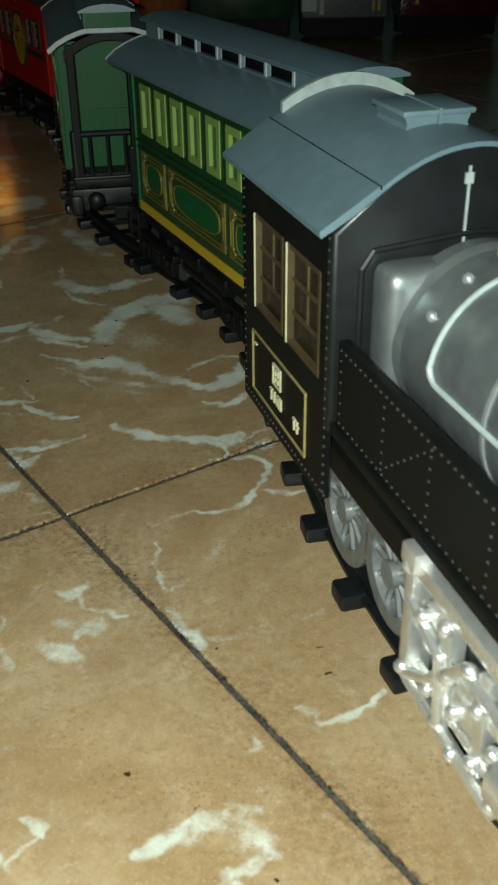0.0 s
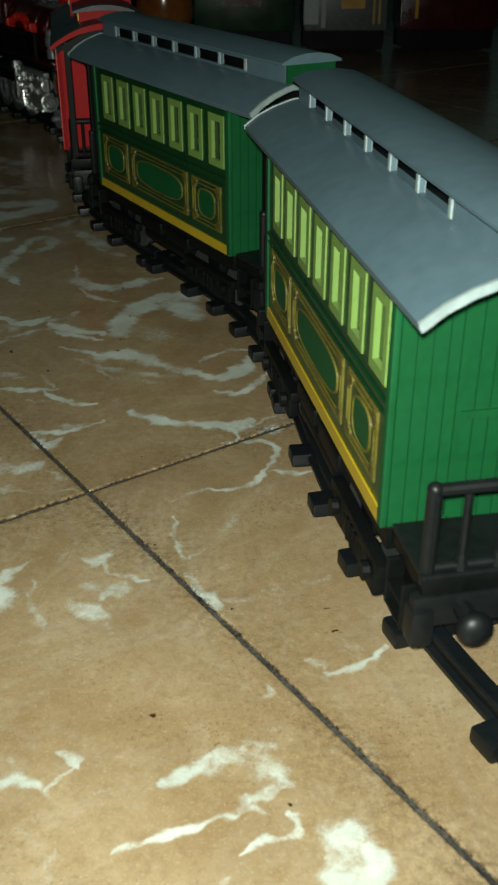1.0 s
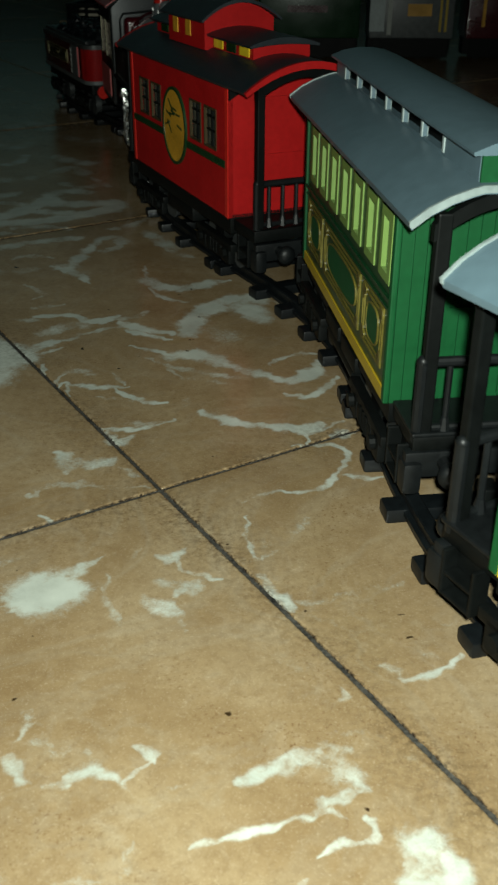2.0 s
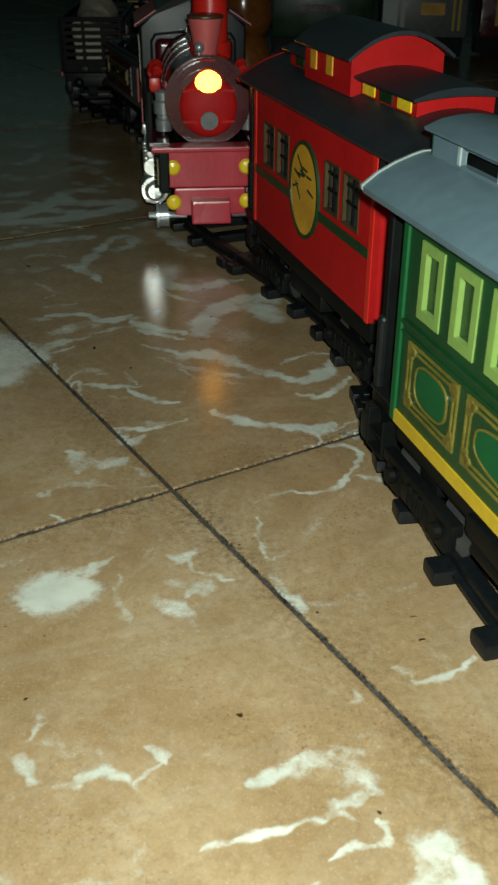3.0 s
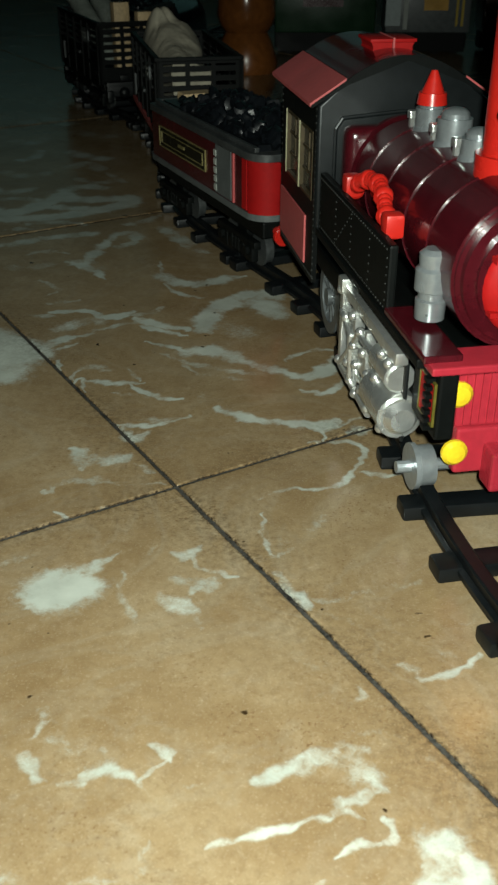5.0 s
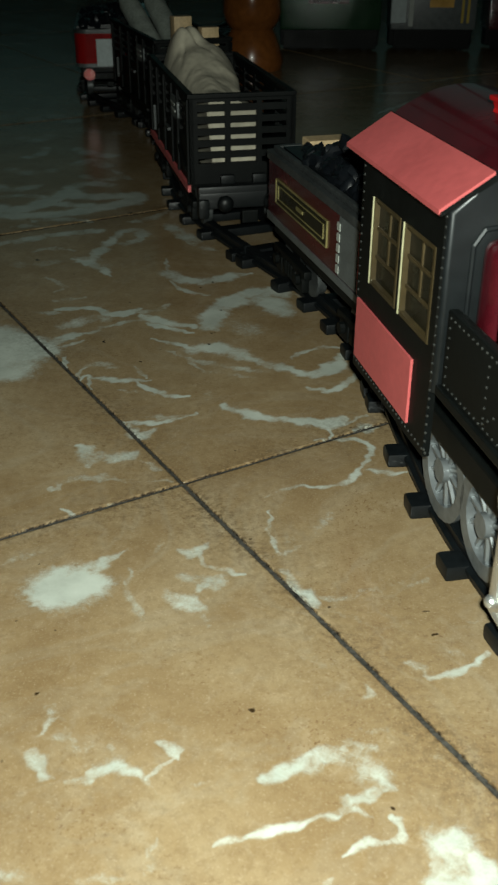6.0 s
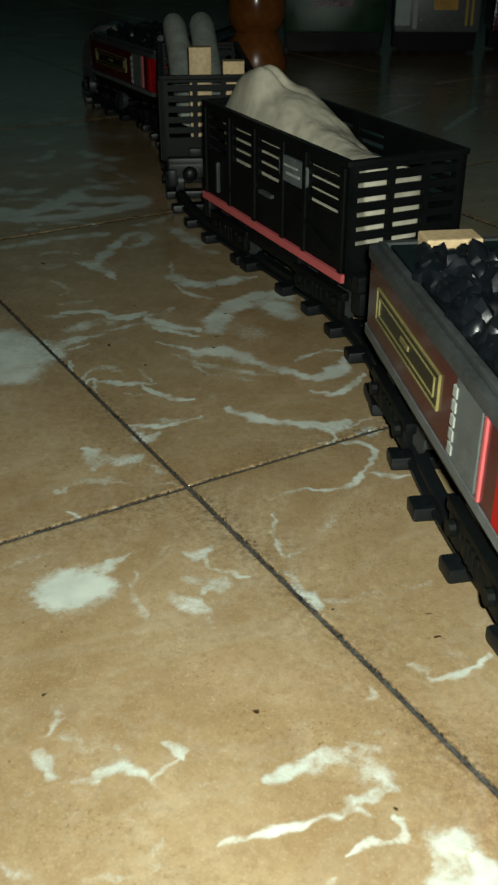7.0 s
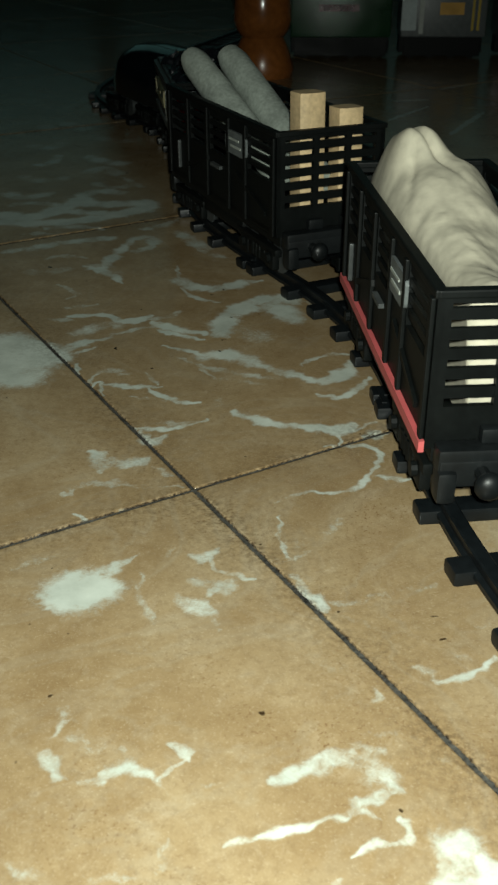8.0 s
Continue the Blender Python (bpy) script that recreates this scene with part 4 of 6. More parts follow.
    part("clerestory_core", box(-0.086, 0.086, -0.0072, 0.0072, 0.1080, 0.1162), "black", roof)
    top = [(y, z + 0.0020) for y, z in ((-0.0142, 0.1142), (-0.0144, 0.1151), (-0.0090, 0.1172), (-0.0030, 0.1181), (0.0030, 0.1181), (0.0090, 0.1172), (0.0144, 0.1151), (0.0142, 0.1142))]
    up = prism(top, -0.0950, 0.0950)
    part("upper_roof", up, "slate", roof, smooth=True)
    for sx in (-1, 1):
        part("clerestory_end", prism([(-0.0116, 0.1085), (-0.0116, 0.1162), (0, 0.1180), (0.0116, 0.1162), (0.0116, 0.1085)], *sorted((sx * 0.0935, sx * 0.0946))), "green", roof)
    return e


def ring_end(x, sx, y0, y1, z0, z1, t):
    a, b = sorted((x, x + sx * 0.0008))
    return join(box(a, b, y0, y1, z1 - t, z1), box(a, b, y0, y0 + t, z0, z1 - t), box(a, b, y1 - t, y1, z0, z1 - t), box(a, b, y0 + t, y1 - t, 0.064, 0.066))


def steps(parent, x):
    """A boxed entrance step at each side: two cheeks, two treads, a back."""
    for sy in (-1, 1):
        def slab(x0, x1, ya, yb, z0, z1):
            return box(x0, x1, *sorted((sy * ya, sy * yb)), z0, z1, 0.0005)
        st = part("step", join(slab(x - 0.0065, x - 0.0053, 0.0215, 0.0272, 0.0150, 0.0290), slab(x + 0.0053, x + 0.0065, 0.0215, 0.0272, 0.0150, 0.0290), slab(x - 0.0053, x + 0.0053, 0.0215, 0.0226, 0.0150, 0.0290)), "black", parent)
        for z in (0.0150, 0.0215):
            part("tread", slab(x - 0.0053, x + 0.0053, 0.0226, 0.0270, z, z + 0.0013), "black", st)


# ---------------------------------------------------------------- red caboose
def caboose():
    e = thing("caboose", "red toy caboose with black roof, cupola and a yellow oval emblem", "toy train caboose")
    X, Y, Z0, Z1 = 0.0725, 0.0300, 0.0360, 0.0985
    part("underframe", join(box(-X, X, -0.029, 0.029, 0.0275, 0.0385, 0.001), box(-0.097, 0.097, -0.027, 0.027, 0.0295, 0.0355, 0.001), box(-0.02, 0.02, -0.029, 0.029, 0.020, 0.028, 0.0015)), "black", e, smooth=True)
    bogie(e, 0.050, 0.0255)
    bogie(e, -0.050, 0.0255)
    wins = ((-0.058, -0.042), (-0.038, -0.022), (0.022, 0.038), (0.042, 0.058))
    wz0, wz1 = 0.0660, 0.0860
    for sy in (-1, 1):
        y0, y1 = sorted((sy * (Y - 0.0025), sy * Y))
        wall = part("side_wall", pierced(-X, X, y0, y1, Z0, Z1, [(*w, wz0, wz1) for w in wins]), "red", e)
        for sx in (-1, 1):
            part("corner_strip", box(*sorted((sx * (X - 0.0032), sx * X)), *sorted((sy * Y, sy * (Y + 0.0005))), Z0, Z1), "bright_red", wall)
        for x0, x1 in wins:
            w = part("window", ring(x0, x1, wz0, wz1, sy * (Y - 0.0012), 0.0010, sy * 0.0016), "brass", wall)
            part("pane", box(x0, x1, *sorted((sy * (Y - 0.0022), sy * (Y - 0.0016))), wz0, wz1), "smoky", w)
            part("mullion", join(box((x0 + x1) / 2 - 0.0005, (x0 + x1) / 2 + 0.0005, *sorted((sy * (Y - 0.0016), sy * (Y - 0.0006))), wz0, wz1),
                                 *[box(x0, x1, *sorted((sy * (Y - 0.0016), sy * (Y - 0.0008))), z - 0.0005, z + 0.0005) for z in (0.0745, 0.0810)]), "black", w)
        em = part("emblem", oval(0, 0.0680, 0.0165, 0.0190, sy * Y, sy * 0.0008), "gold_oval", wall, "oval yellow emblem with a green rim")
        part("emblem_rim", oval(0, 0.0680, 0.0178, 0.0203, sy * Y, sy * 0.0012, 0.0016), "deep_green", em)
        bars = []
        for k in range(9):
            x, z = random.uniform(-0.009, 0.009), 0.0680 + random.uniform(-0.011, 0.012)
            b = moved(box(-random.uniform(0.002, 0.005), random.uniform(0.002, 0.005), *sorted((sy * Y, sy * (Y + 0.0010))), -0.0005, 0.0005), pose(x, 0, z, 0, random.uniform(-50, 50), 0))
            bars.append(b)
        part("emblem_marks", join(*bars), "deep_green", em)
        for x0, x1 in ((-X + 0.003, -0.0175), (0.0175, X - 0.003)):
            part("green_band", box(x0, x1, *sorted((sy * Y, sy * (Y + 0.0006))), 0.0600, 0.0636), "deep_green", wall)
    for sx in (-1, 1):
        end = part("end_wall", join(prism([(-Y, Z0), (Y, Z0), (Y, Z1)] + arch(Y, Z1, 0.1085)[::-1][1:-1] + [(-Y, Z1)], *sorted((sx * (X - 0.002), sx * X)))), "red", e)
        xx = sx * X
        part("end_frame", join(prism(arch(0.0300, 0.0975, 0.1080) + arch(0.0300, 0.0925, 0.1020)[::-1], *sorted((xx, xx + sx * 0.0018)))), "black", end)
        part("door", ring_end(xx, sx, -0.0125, 0.0125, Z0 + 0.002, 0.093, 0.0014), "red", end)
        railing(e, sx * 0.0945, sx, 0.0255, 0.0365, 0.0590, 6)
        for sy in (-1, 1):
            part("roof_post", box(sx * 0.0945 - 0.0019, sx * 0.0945 + 0.0019, sy * 0.0235 - 0.0019, sy * 0.0235 + 0.0019, 0.036, 0.1020, 0.0005), "black", e)
        part("roof_bow", prism(arch(0.0255, 0.1000, 0.1085) + arch(0.0255, 0.0955, 0.1045)[::-1], *sorted((sx * 0.0925, sx * 0.0965))), "black", e)
        couplings(e, sx * 0.0970, sx)
        steps(e, sx * 0.083)
    roof = part("roof", prism(arch(0.0330, 0.0998, 0.1115, 20) + arch(0.0322, 0.0984, 0.1090, 20)[::-1], -0.0925, 0.0990), "dark_roof", e, smooth=True)
    for sx in (-1, 1):
        part("roof_edge", prism(arch(0.0333, 0.0996, 0.1118, 20) + arch(0.0323, 0.0980, 0.1085, 20)[::-1], *((0.0976, 0.0996) if sx > 0 else (-0.0931, -0.0911))), "red", roof)
    # long low lantern and the taller lookout on it
    lan = part("lantern", join(box(-0.066, 0.068, -0.0150, 0.0150, 0.1080, 0.1160)), "red", roof)
    part("lantern_roof", prism(arch(0.0185, 0.1156, 0.1190, 12) + arch(0.0180, 0.1146, 0.1160, 12)[::-1], -0.070, 0.072), "dark_roof", lan, smooth=True)
    cup = part("cupola", prism([(-0.0195, 0.1080), (0.0195, 0.1080), (0.0195, 0.1225)] + arch(0.0195, 0.1225, 0.1300, 12)[::-1][1:-1] + [(-0.0195, 0.1225)], -0.034, 0.018), "red", roof)
    part("cupola_roof", prism(arch(0.0225, 0.1222, 0.1318, 14) + arch(0.0220, 0.1212, 0.1302, 14)[::-1], -0.040, 0.022), "dark_roof", cup, smooth=True)
    for sy in (-1, 1):
        for x0 in (-0.026, -0.0075):
            part("cupola_window", join(box(x0, x0 + 0.0065, *sorted((sy * 0.0195, sy * 0.0201)), 0.1130, 0.1212)), "gold_oval", cup)
        for k, x0 in enumerate((0.021, 0.037, 0.053, -0.058)):
            part("lantern_window", box(x0, x0 + 0.011, *sorted((sy * 0.0150, sy * 0.0156)), 0.1098, 0.1140), "lamp_off" if k % 2 == 0 else "pane", lan)
    return e


# ---------------------------------------------------------------- locomotives
def locomotive(name, label, sc):
    e = thing(name, label, "toy locomotive", "steam locomotives")
    X0, X1, Y, Z0, Z1 = -0.086, -0.0165, 0.0345, 0.0320, 0.1040
    # cab
    wins = ((-0.0735, -0.0500), (-0.0465, -0.0230))
    wz0, wz1 = 0.0655, 0.0930
    cab = None
    for sy in (-1, 1):
        y0, y1 = sorted((sy * (Y - 0.0022), sy * Y))
        cab = part("cab_side", pierced(X0, X1 - 0.0027, y0, y1, Z0, Z1, [(*w, wz0, wz1) for w in wins]), "black", e)
        for x0, x1 in wins:
            w = part("window", ring(x0, x1, wz0, wz1, sy * (Y - 0.0014), 0.0012, sy * 0.0017), "brass", cab, "brass window frame")
            part("pane", box(x0, x1, *sorted((sy * (Y - 0.0022), sy * (Y - 0.0014))), wz0 + 0.001, wz1 - 0.001), "glass", w)
            part("mullion", join(box((x0 + x1) / 2 - 0.0005, (x0 + x1) / 2 + 0.0005, *sorted((sy * (Y - 0.0016), sy * (Y - 0.0009))), 0.0745, wz1),
                                 *[box(x0, x1, *sorted((sy * (Y - 0.0016), sy * (Y - 0.0008))), z - 0.0005, z + 0.0005) for z in (0.0745, 0.0835)]), "brass", w)
            # cream strip: the light caught by the frame's rear edge, put into colour
            part("lit_frame_edge", box(x0 - 0.0001, x0 + 0.0004, *sorted((sy * (Y - 0.0010), sy * (Y + 0.0007))), wz0, wz1), "window_edge", w)
        yy, dd = sy * Y, sy * 0.0006
        if sc["panel"]:
            part("cab_panel", box(-0.083, -0.0320, *sorted((yy, yy + sy * 0.0008)), 0.0365, 0.0570), sc["panel"], cab, "salmon pink lower cab panel")
        else:
            plate = part("cab_plate", ring(-0.0765, -0.0310, 0.0380, 0.0573, yy, 0.00045, dd), "plate_line", cab, "gold lined lower cab panel")
            marks = [ring(-0.0575, -0.0510, 0.0480, 0.0545, yy, 0.0004, dd), ring(-0.0556, -0.0529, 0.0492, 0.0533, yy, 0.0004, dd), box(-0.0556, -0.0529, *sorted((yy, yy + dd)), 0.0510, 0.0514)]
            marks += [box(x, x + 0.0006, *sorted((yy, yy + dd)), 0.0422, 0.0458) for x in (-0.0592, -0.0566, -0.0540, -0.0524, -0.0510, -0.0398, -0.0374)]
            marks += [box(x, x + 0.0020, *sorted((yy, yy + dd)), z, z + 0.0005) for x, z in ((-0.0600, 0.0453), (-0.0545, 0.0425), (-0.0535, 0.0453), (-0.0404, 0.0453), (-0.0380, 0.0440), (-0.0745, 0.0533))]
            part("plate_lettering", join(*marks), "window_edge", plate)
        dots = [(x, z) for x in (X0 + 0.0018, X1 - 0.0018) for z in np.arange(0.035, 0.103, 0.0027)] + [(x, 0.0345) for x in np.arange(X0 + 0.004, X1, 0.0027)]
        part("rivets", join(*[ball((x, yy, z), 0.00042, seg=6) for x, z in dots]), "rivet", cab)
    bm = prism([(-Y, 0.0535), (-Y, Z1), *[(0.0235 * u, 0.1116 + 0.0088 * (1 - u * u)) for u in np.linspace(-1, 1, 15)], (Y, Z1), (Y, 0.0535)], X1 - 0.0026, X1)
    rim = [q for q in bm.edges if all(v.co.x > X1 - 1e-6 for v in q.verts) and max(v.co.z for v in q.verts) > 0.0545]
    bmesh.ops.bevel(bm, geom=rim, offset=0.0016, segments=4, affect="EDGES", profile=0.5)
    front = part("cab_front", bm, "cab_iron", e, "black enamelled cab front with rounded corners", smooth=True)
    if sc["hoop"]:
        part("front_seam", join(box(X1 - 0.0002, X1 + 0.0004, -0.0022, -0.0016, 0.0985, 0.1165), box(X1 - 0.0002, X1 + 0.0006, -0.0030, -0.0010, 0.1125, 0.1150)), "pale", front)
    for sy in (-1, 1):
        part("corner_bead", tube([(X1 - 0.0002, sy * 0.0272, 0.0580), (X1 - 0.0002, sy * 0.0272, 0.0950), (X1 - 0.0002, sy * 0.0245, 0.0990), (X1 - 0.0002, 0, 0.1010)], 0.0009), "cab_iron", front, smooth=True)
    part("cab_back", join(box(X0, X0 + 0.002, -Y, -0.018, Z0, Z1), box(X0, X0 + 0.002, 0.018, Y, Z0, Z1)), "black", e)
    part("cab_floor", join(box(X0, 0.108, -0.0260, 0.0260, 0.0310, 0.0400, 0.001), box(X0 - 0.006, X0, -0.022, 0.022, 0.024, 0.034, 0.001)), "black", e)
    # cab roof: a flat slope at each side, a camber between
    prof = [(-0.0372, 0.1030), (-0.0374, 0.1042), (-0.0235, 0.1130)] + [(0.0235 * u, 0.1130 + 0.0085 * (1 - u * u)) for u in np.linspace(-0.85, 0.85, 13)] + [(0.0235, 0.1130), (0.0374, 0.1042), (0.0372, 0.1030), (0.0230, 0.1112), (0, 0.1195), (-0.0230, 0.1112)]
    roof = part("cab_roof", prism(prof, -0.0940, X1 - 0.0004), sc["roof"], e, smooth=True)
    for sy in (-1, 1):
        part("roof_slope", prism([(sy * 0.0378, 0.1036), (sy * 0.0378, 0.1049), (sy * 0.0238, 0.1137), (sy * 0.0238, 0.1124)], -0.0944, X1 + 0.0002), sc["slope"], roof)
        # shade of the crease between slope and camber, laid on as a black strip
        part("crease_shade", prism([(sy * 0.0231, 0.1128), (sy * 0.0238, 0.1128), (sy * 0.0238, 0.1140), (sy * 0.0231, 0.1136)], -0.0940, X1 - 0.0002), "black", roof)
    vent = part("roof_vent", join(prism([(-0.0088, 0.1185), (-0.0080, 0.1215), (-0.0088, 0.1236), (0.0088, 0.1236), (0.0080, 0.1215), (0.0088, 0.1185)], -0.0545, -0.0372), box(-0.0555, -0.0362, -0.0096, 0.0096, 0.1234, 0.1249, 0.0006)), sc["vent"], roof, smooth=True)
    part("vent_ridge", join(box(-0.0556, -0.0359, -0.0004, 0.0004, 0.1240, 0.1253), box(-0.0368, -0.0359, -0.0004, 0.0004, 0.1190, 0.1240)), sc["slope"], vent)
    if sc["hoop"]:
        # paler than the roof: the light on the hoop's top is in its colour
        part("roof_hoop", prism([(0.0238 * u, 0.1156 + 0.0094 * (1 - u * u)) for u in np.linspace(-0.86, 0.86, 17)] + [(0.0238 * u, 0.1120 + 0.0095 * (1 - u * u)) for u in np.linspace(0.86, -0.86, 17)], -0.0938, -0.0920), "pale", roof, "roof hoop with its lit top put into a pale colour", smooth=True)
    else:
        part("roof_edge", prism(prof, X1 - 0.0003, X1 + 0.0003), "black", roof)
    # boiler
    R, ZC = 0.0222, 0.0785
    b = part("boiler", cyl((X1 + 0.004, 0, ZC), (0.104, 0, ZC), R, seg=48), sc["boiler"], e, smooth=True)
    part("firebox_shoulder", join(box(X1 - 0.001, X1 + 0.0105, -0.0250, 0.0250, 0.0570, 0.0972, 0.0045, 4), cyl((X1 + 0.0100, 0, ZC), (X1 + 0.0125, 0, ZC), R + 0.0010, R, seg=48)), sc["boiler"], b, smooth=True)
    if sc["hoop"]:
        # the raised edge of the boiler's jacket: over the top, round a corner, then forward along the side
        for sy in (-1, 1):
            arc = [(0.0105, sy * (R + 0.0003) * math.cos(a), ZC + (R + 0.0003) * math.sin(a)) for a in np.linspace(math.pi / 2, 0.20, 13)]
            arc += [(0.0105 + 0.004 * (1 - math.cos(a)), sy * (R + 0.0003), ZC + 0.0042 - 0.004 * math.sin(a)) for a in np.linspace(0.3, math.pi / 2, 5)]
            part("jacket_edge", tube(arc + [(0.050, sy * (R + 0.0003), ZC + 0.0002), (0.100, sy * (R + 0.0003), ZC + 0.0002)], 0.0007), "pale", b, smooth=True)
            for a in (0.55, 1.05):
                part("stud", moved(ball((0, 0, 0), 0.0015, seg=10), pose(0.0035, sy * R * math.cos(a), ZC + R * math.sin(a))), "silver", b, smooth=True)
            part("jacket_seam", tube([(0.020 + 0.004 * k, sy * (R + 0.0001) * math.cos(a), ZC + (R + 0.0001) * math.sin(a)) for k, a in enumerate(np.linspace(1.5, 0.25, 9))], 0.0004), "silver", b)
    band = None
    for x in (0.034, 0.058, 0.082) if sc["hoop"] else (0.012, 0.034, 0.058, 0.082):
        if band is None:
            band = part("boiler_band", cyl((-0.0006, 0, 0), (0.0006, 0, 0), R + 0.0004, seg=48), sc["band"], b, smooth=True)
            band.matrix_basis = pose(x, 0, ZC)
        else:
            again(band, b, pose(x, 0, ZC))
    part("smokebox", join(cyl((0.086, 0, ZC), (0.110, 0, ZC), R + 0.0015, seg=40, bevel=0.001), cyl((0.110, 0, ZC), (0.1125, 0, ZC), R - 0.001, seg=40), cyl((0.1125, 0, ZC), (0.1140, 0, ZC), 0.0175, seg=36)), sc["boiler"], b, smooth=True)
    part("smokebox_door", join(moved(ball((0, 0, 0), 0.0160, 0.32, 1, 1, 28), pose(0.1135, 0, ZC - 0.002)), *[box(0.1140, 0.1175, -0.014, 0.014, z, z + 0.0016) for z in (ZC - 0.010, ZC + 0.006)]), sc["front"], b, smooth=True)
    part("round_badge", cyl((0.1175, 0, ZC - 0.0085), (0.1200, 0, ZC - 0.0085), 0.0048, seg=20, bevel=0.0005), "plate_grey", b)
    lamp = part("headlamp", join(cyl((0.100, 0, ZC + 0.0095), (0.1150, 0, ZC + 0.0095), 0.0084, seg=24, bevel=0.0006), box(0.098, 0.112, -0.004, 0.004, ZC + 0.013, ZC + 0.022)), sc["front"], b, smooth=True)
    part("lamp_glass", ball((0.1150, 0, ZC + 0.0095), 0.0075, 0.45, 1, 1, 18), sc["lamp"], lamp, smooth=True)
    part("bell", join(cyl((0.1055, -0.004, ZC + R), (0.1055, -0.004, ZC + R + 0.004), 0.0012), ball((0.1055, -0.004, ZC + R + 0.005), 0.0028)), "silver", b, smooth=True)
    st = part("chimney", moved(lathe([(0.0085, 0), (0.0062, 0.004), (0.0066, 0.008), (0.0092, 0.0215), (0.0094, 0.0235), (0.0082, 0.0238), (0.0060, 0.012)], 28), pose(0.0985, 0, ZC + R - 0.004)), sc["stack"], b, smooth=True)
    part("chimney_rim", moved(lathe([(0.0092, 0), (0.0100, 0.0006), (0.0100, 0.0016), (0.0088, 0.0020)], 28), pose(0.0985, 0, ZC + R + 0.0188)), "brass", st, smooth=True)
    part("tall_pipe", join(cyl((0.0800, 0.004, ZC + R - 0.003), (0.0800, 0.004, 0.160), 0.0098, seg=28, bevel=0.001), cyl((0.0800, 0.004, ZC + R - 0.003), (0.0800, 0.004, 0.106), 0.0118, seg=28)), sc["pipe"], b, smooth=True)
    for x, top, r, tip in ((0.0140, 0.1090, 0.0055, 1), (0.0385, 0.1100, 0.0060, 0), (0.0610, 0.1080, 0.0056, 0)):
        dome = part("dome", join(cyl((x, 0, ZC + R - 0.006), (x, 0, top), r, seg=22, bevel=0.0012), cyl((x, 0, ZC + R - 0.004), (x, 0, ZC + R + 0.001), r + 0.0022, r, seg=22), ball((x, 0, top), r * 0.8, 1, 1, 0.5)), "silver", b, smooth=True)
        if tip:
            part("dome_cap", join(cyl((x, 0, top), (x, 0, top + 0.004), r, r * 0.9, seg=20), cyl((x, 0, top + 0.004), (x, 0, top + 0.0115), r * 0.75, r * 0.2, seg=20)), sc["cap"], dome, smooth=True)
        part("valve", join(cyl((x - 0.007, -0.004, ZC + R - 0.004), (x - 0.007, -0.004, ZC + R + 0.004), 0.0018, seg=10), box(x - 0.009, x - 0.005, -0.006, -0.002, ZC + R + 0.002, ZC + R + 0.005, 0.0005)), "chrome", b)
    # hoses and pump on the camera side and its twin
    for sy in (-1, 1):
        if sc["hose"]:
            hose = []
            for k in range(26):
                u = k / 25
                x = 0.013 + 0.052 * u
                z = 0.0800 + 0.0085 * math.sin(math.pi * min(1, u * 1.15)) - 0.001
                hose.append(ball((x, sy * (0.0262 + 0.001 * math.sin(9 * u)), z), 0.0028 if k % 4 else 0.0036, 0.8, 1, 1, 10))
            hose += [box(0.010, 0.017, *sorted((sy * 0.0245, sy * 0.0310)), 0.0770, 0.0850, 0.0015), box(0.061, 0.068, *sorted((sy * 0.0245, sy * 0.0310)), 0.0770, 0.0850, 0.0015)]
            part("corrugated_hose", join(*hose), "bright_red", b, "bright red corrugated hose", smooth=True)
        part("air_pump", moved(lathe([(0.0046, 0), (0.0048, 0.006), (0.0040, 0.0066), (0.0040, 0.0085), (0.0054, 0.0092), (0.0054, 0.0155), (0.0044, 0.0165), (0.0046, 0.0205), (0.0030, 0.0218)], 20), pose(0.0955, sy * 0.0240, 0.0610)), "silver", b, smooth=True)
    # running board with its riveted valance
    for sy in (-1, 1):
        y0, y1 = sorted((sy * 0.0300, sy * 0.0330))
        v = part("valance", join(box(X1 + 0.0015, 0.0800, y0, y1, 0.0560, 0.0790, 0.0008), box(X1, 0.116, *sorted((sy * 0.018, sy * 0.0340)), 0.0535, 0.0565, 0.0006)), "black", e, "riveted black side skirt")
        yy = sy * 0.0330
        dots = [(x, z) for x in np.arange(X1 + 0.004, 0.079, 0.0028) for z in (0.0580, 0.0772)] + [(x, z) for x in (X1 + 0.004, 0.012, 0.034, 0.058, 0.078) for z in np.arange(0.0605, 0.0765, 0.0028)]
        dots += [(0.012 + 0.022 * u, 0.0590 + 0.017 * u) for u in np.linspace(0, 1, 9)]
        part("rivets", join(*[ball((x, yy, z), 0.00036, seg=6) for x, z in dots]), "rivet", v)
        step_box = part("front_step", box(0.099, 0.1215, *sorted((sy * 0.0225, sy * 0.0285)), 0.0320, 0.0545, 0.001), "black", e)
        part("side_panel", box(0.1075, 0.1190, *sorted((sy * 0.0285, sy * 0.0291)), 0.0370, 0.0490), sc["badge"], step_box)
        part("panel_ring", ring(0.1065, 0.1200, 0.0360, 0.0500, sy * 0.0285, 0.0007, sy * 0.0008), "gold", step_box)
        part("foot_plate", box(0.080, 0.120, *sorted((sy * 0.0215, sy * 0.0335)), 0.0567, 0.0590, 0.0006), sc["step"], e)
        part("ladder", join(*[box(0.1150, 0.1180, *sorted((sy * 0.0250, sy * 0.0310)), z, z + 0.0014) for z in np.arange(0.034, 0.056, 0.0026)], box(0.1155, 0.1165, *sorted((sy * 0.0250, sy * 0.0262)), 0.032, 0.057)), "black", e)
    # drivers, rods, cylinders
    for sy in (-1, 1):
        first = None
        for x in (-0.025, 0.005, 0.036):
            m = pose(x, sy * 0.0225, 0.0230, 0, 0, 0 if sy < 0 else 180)
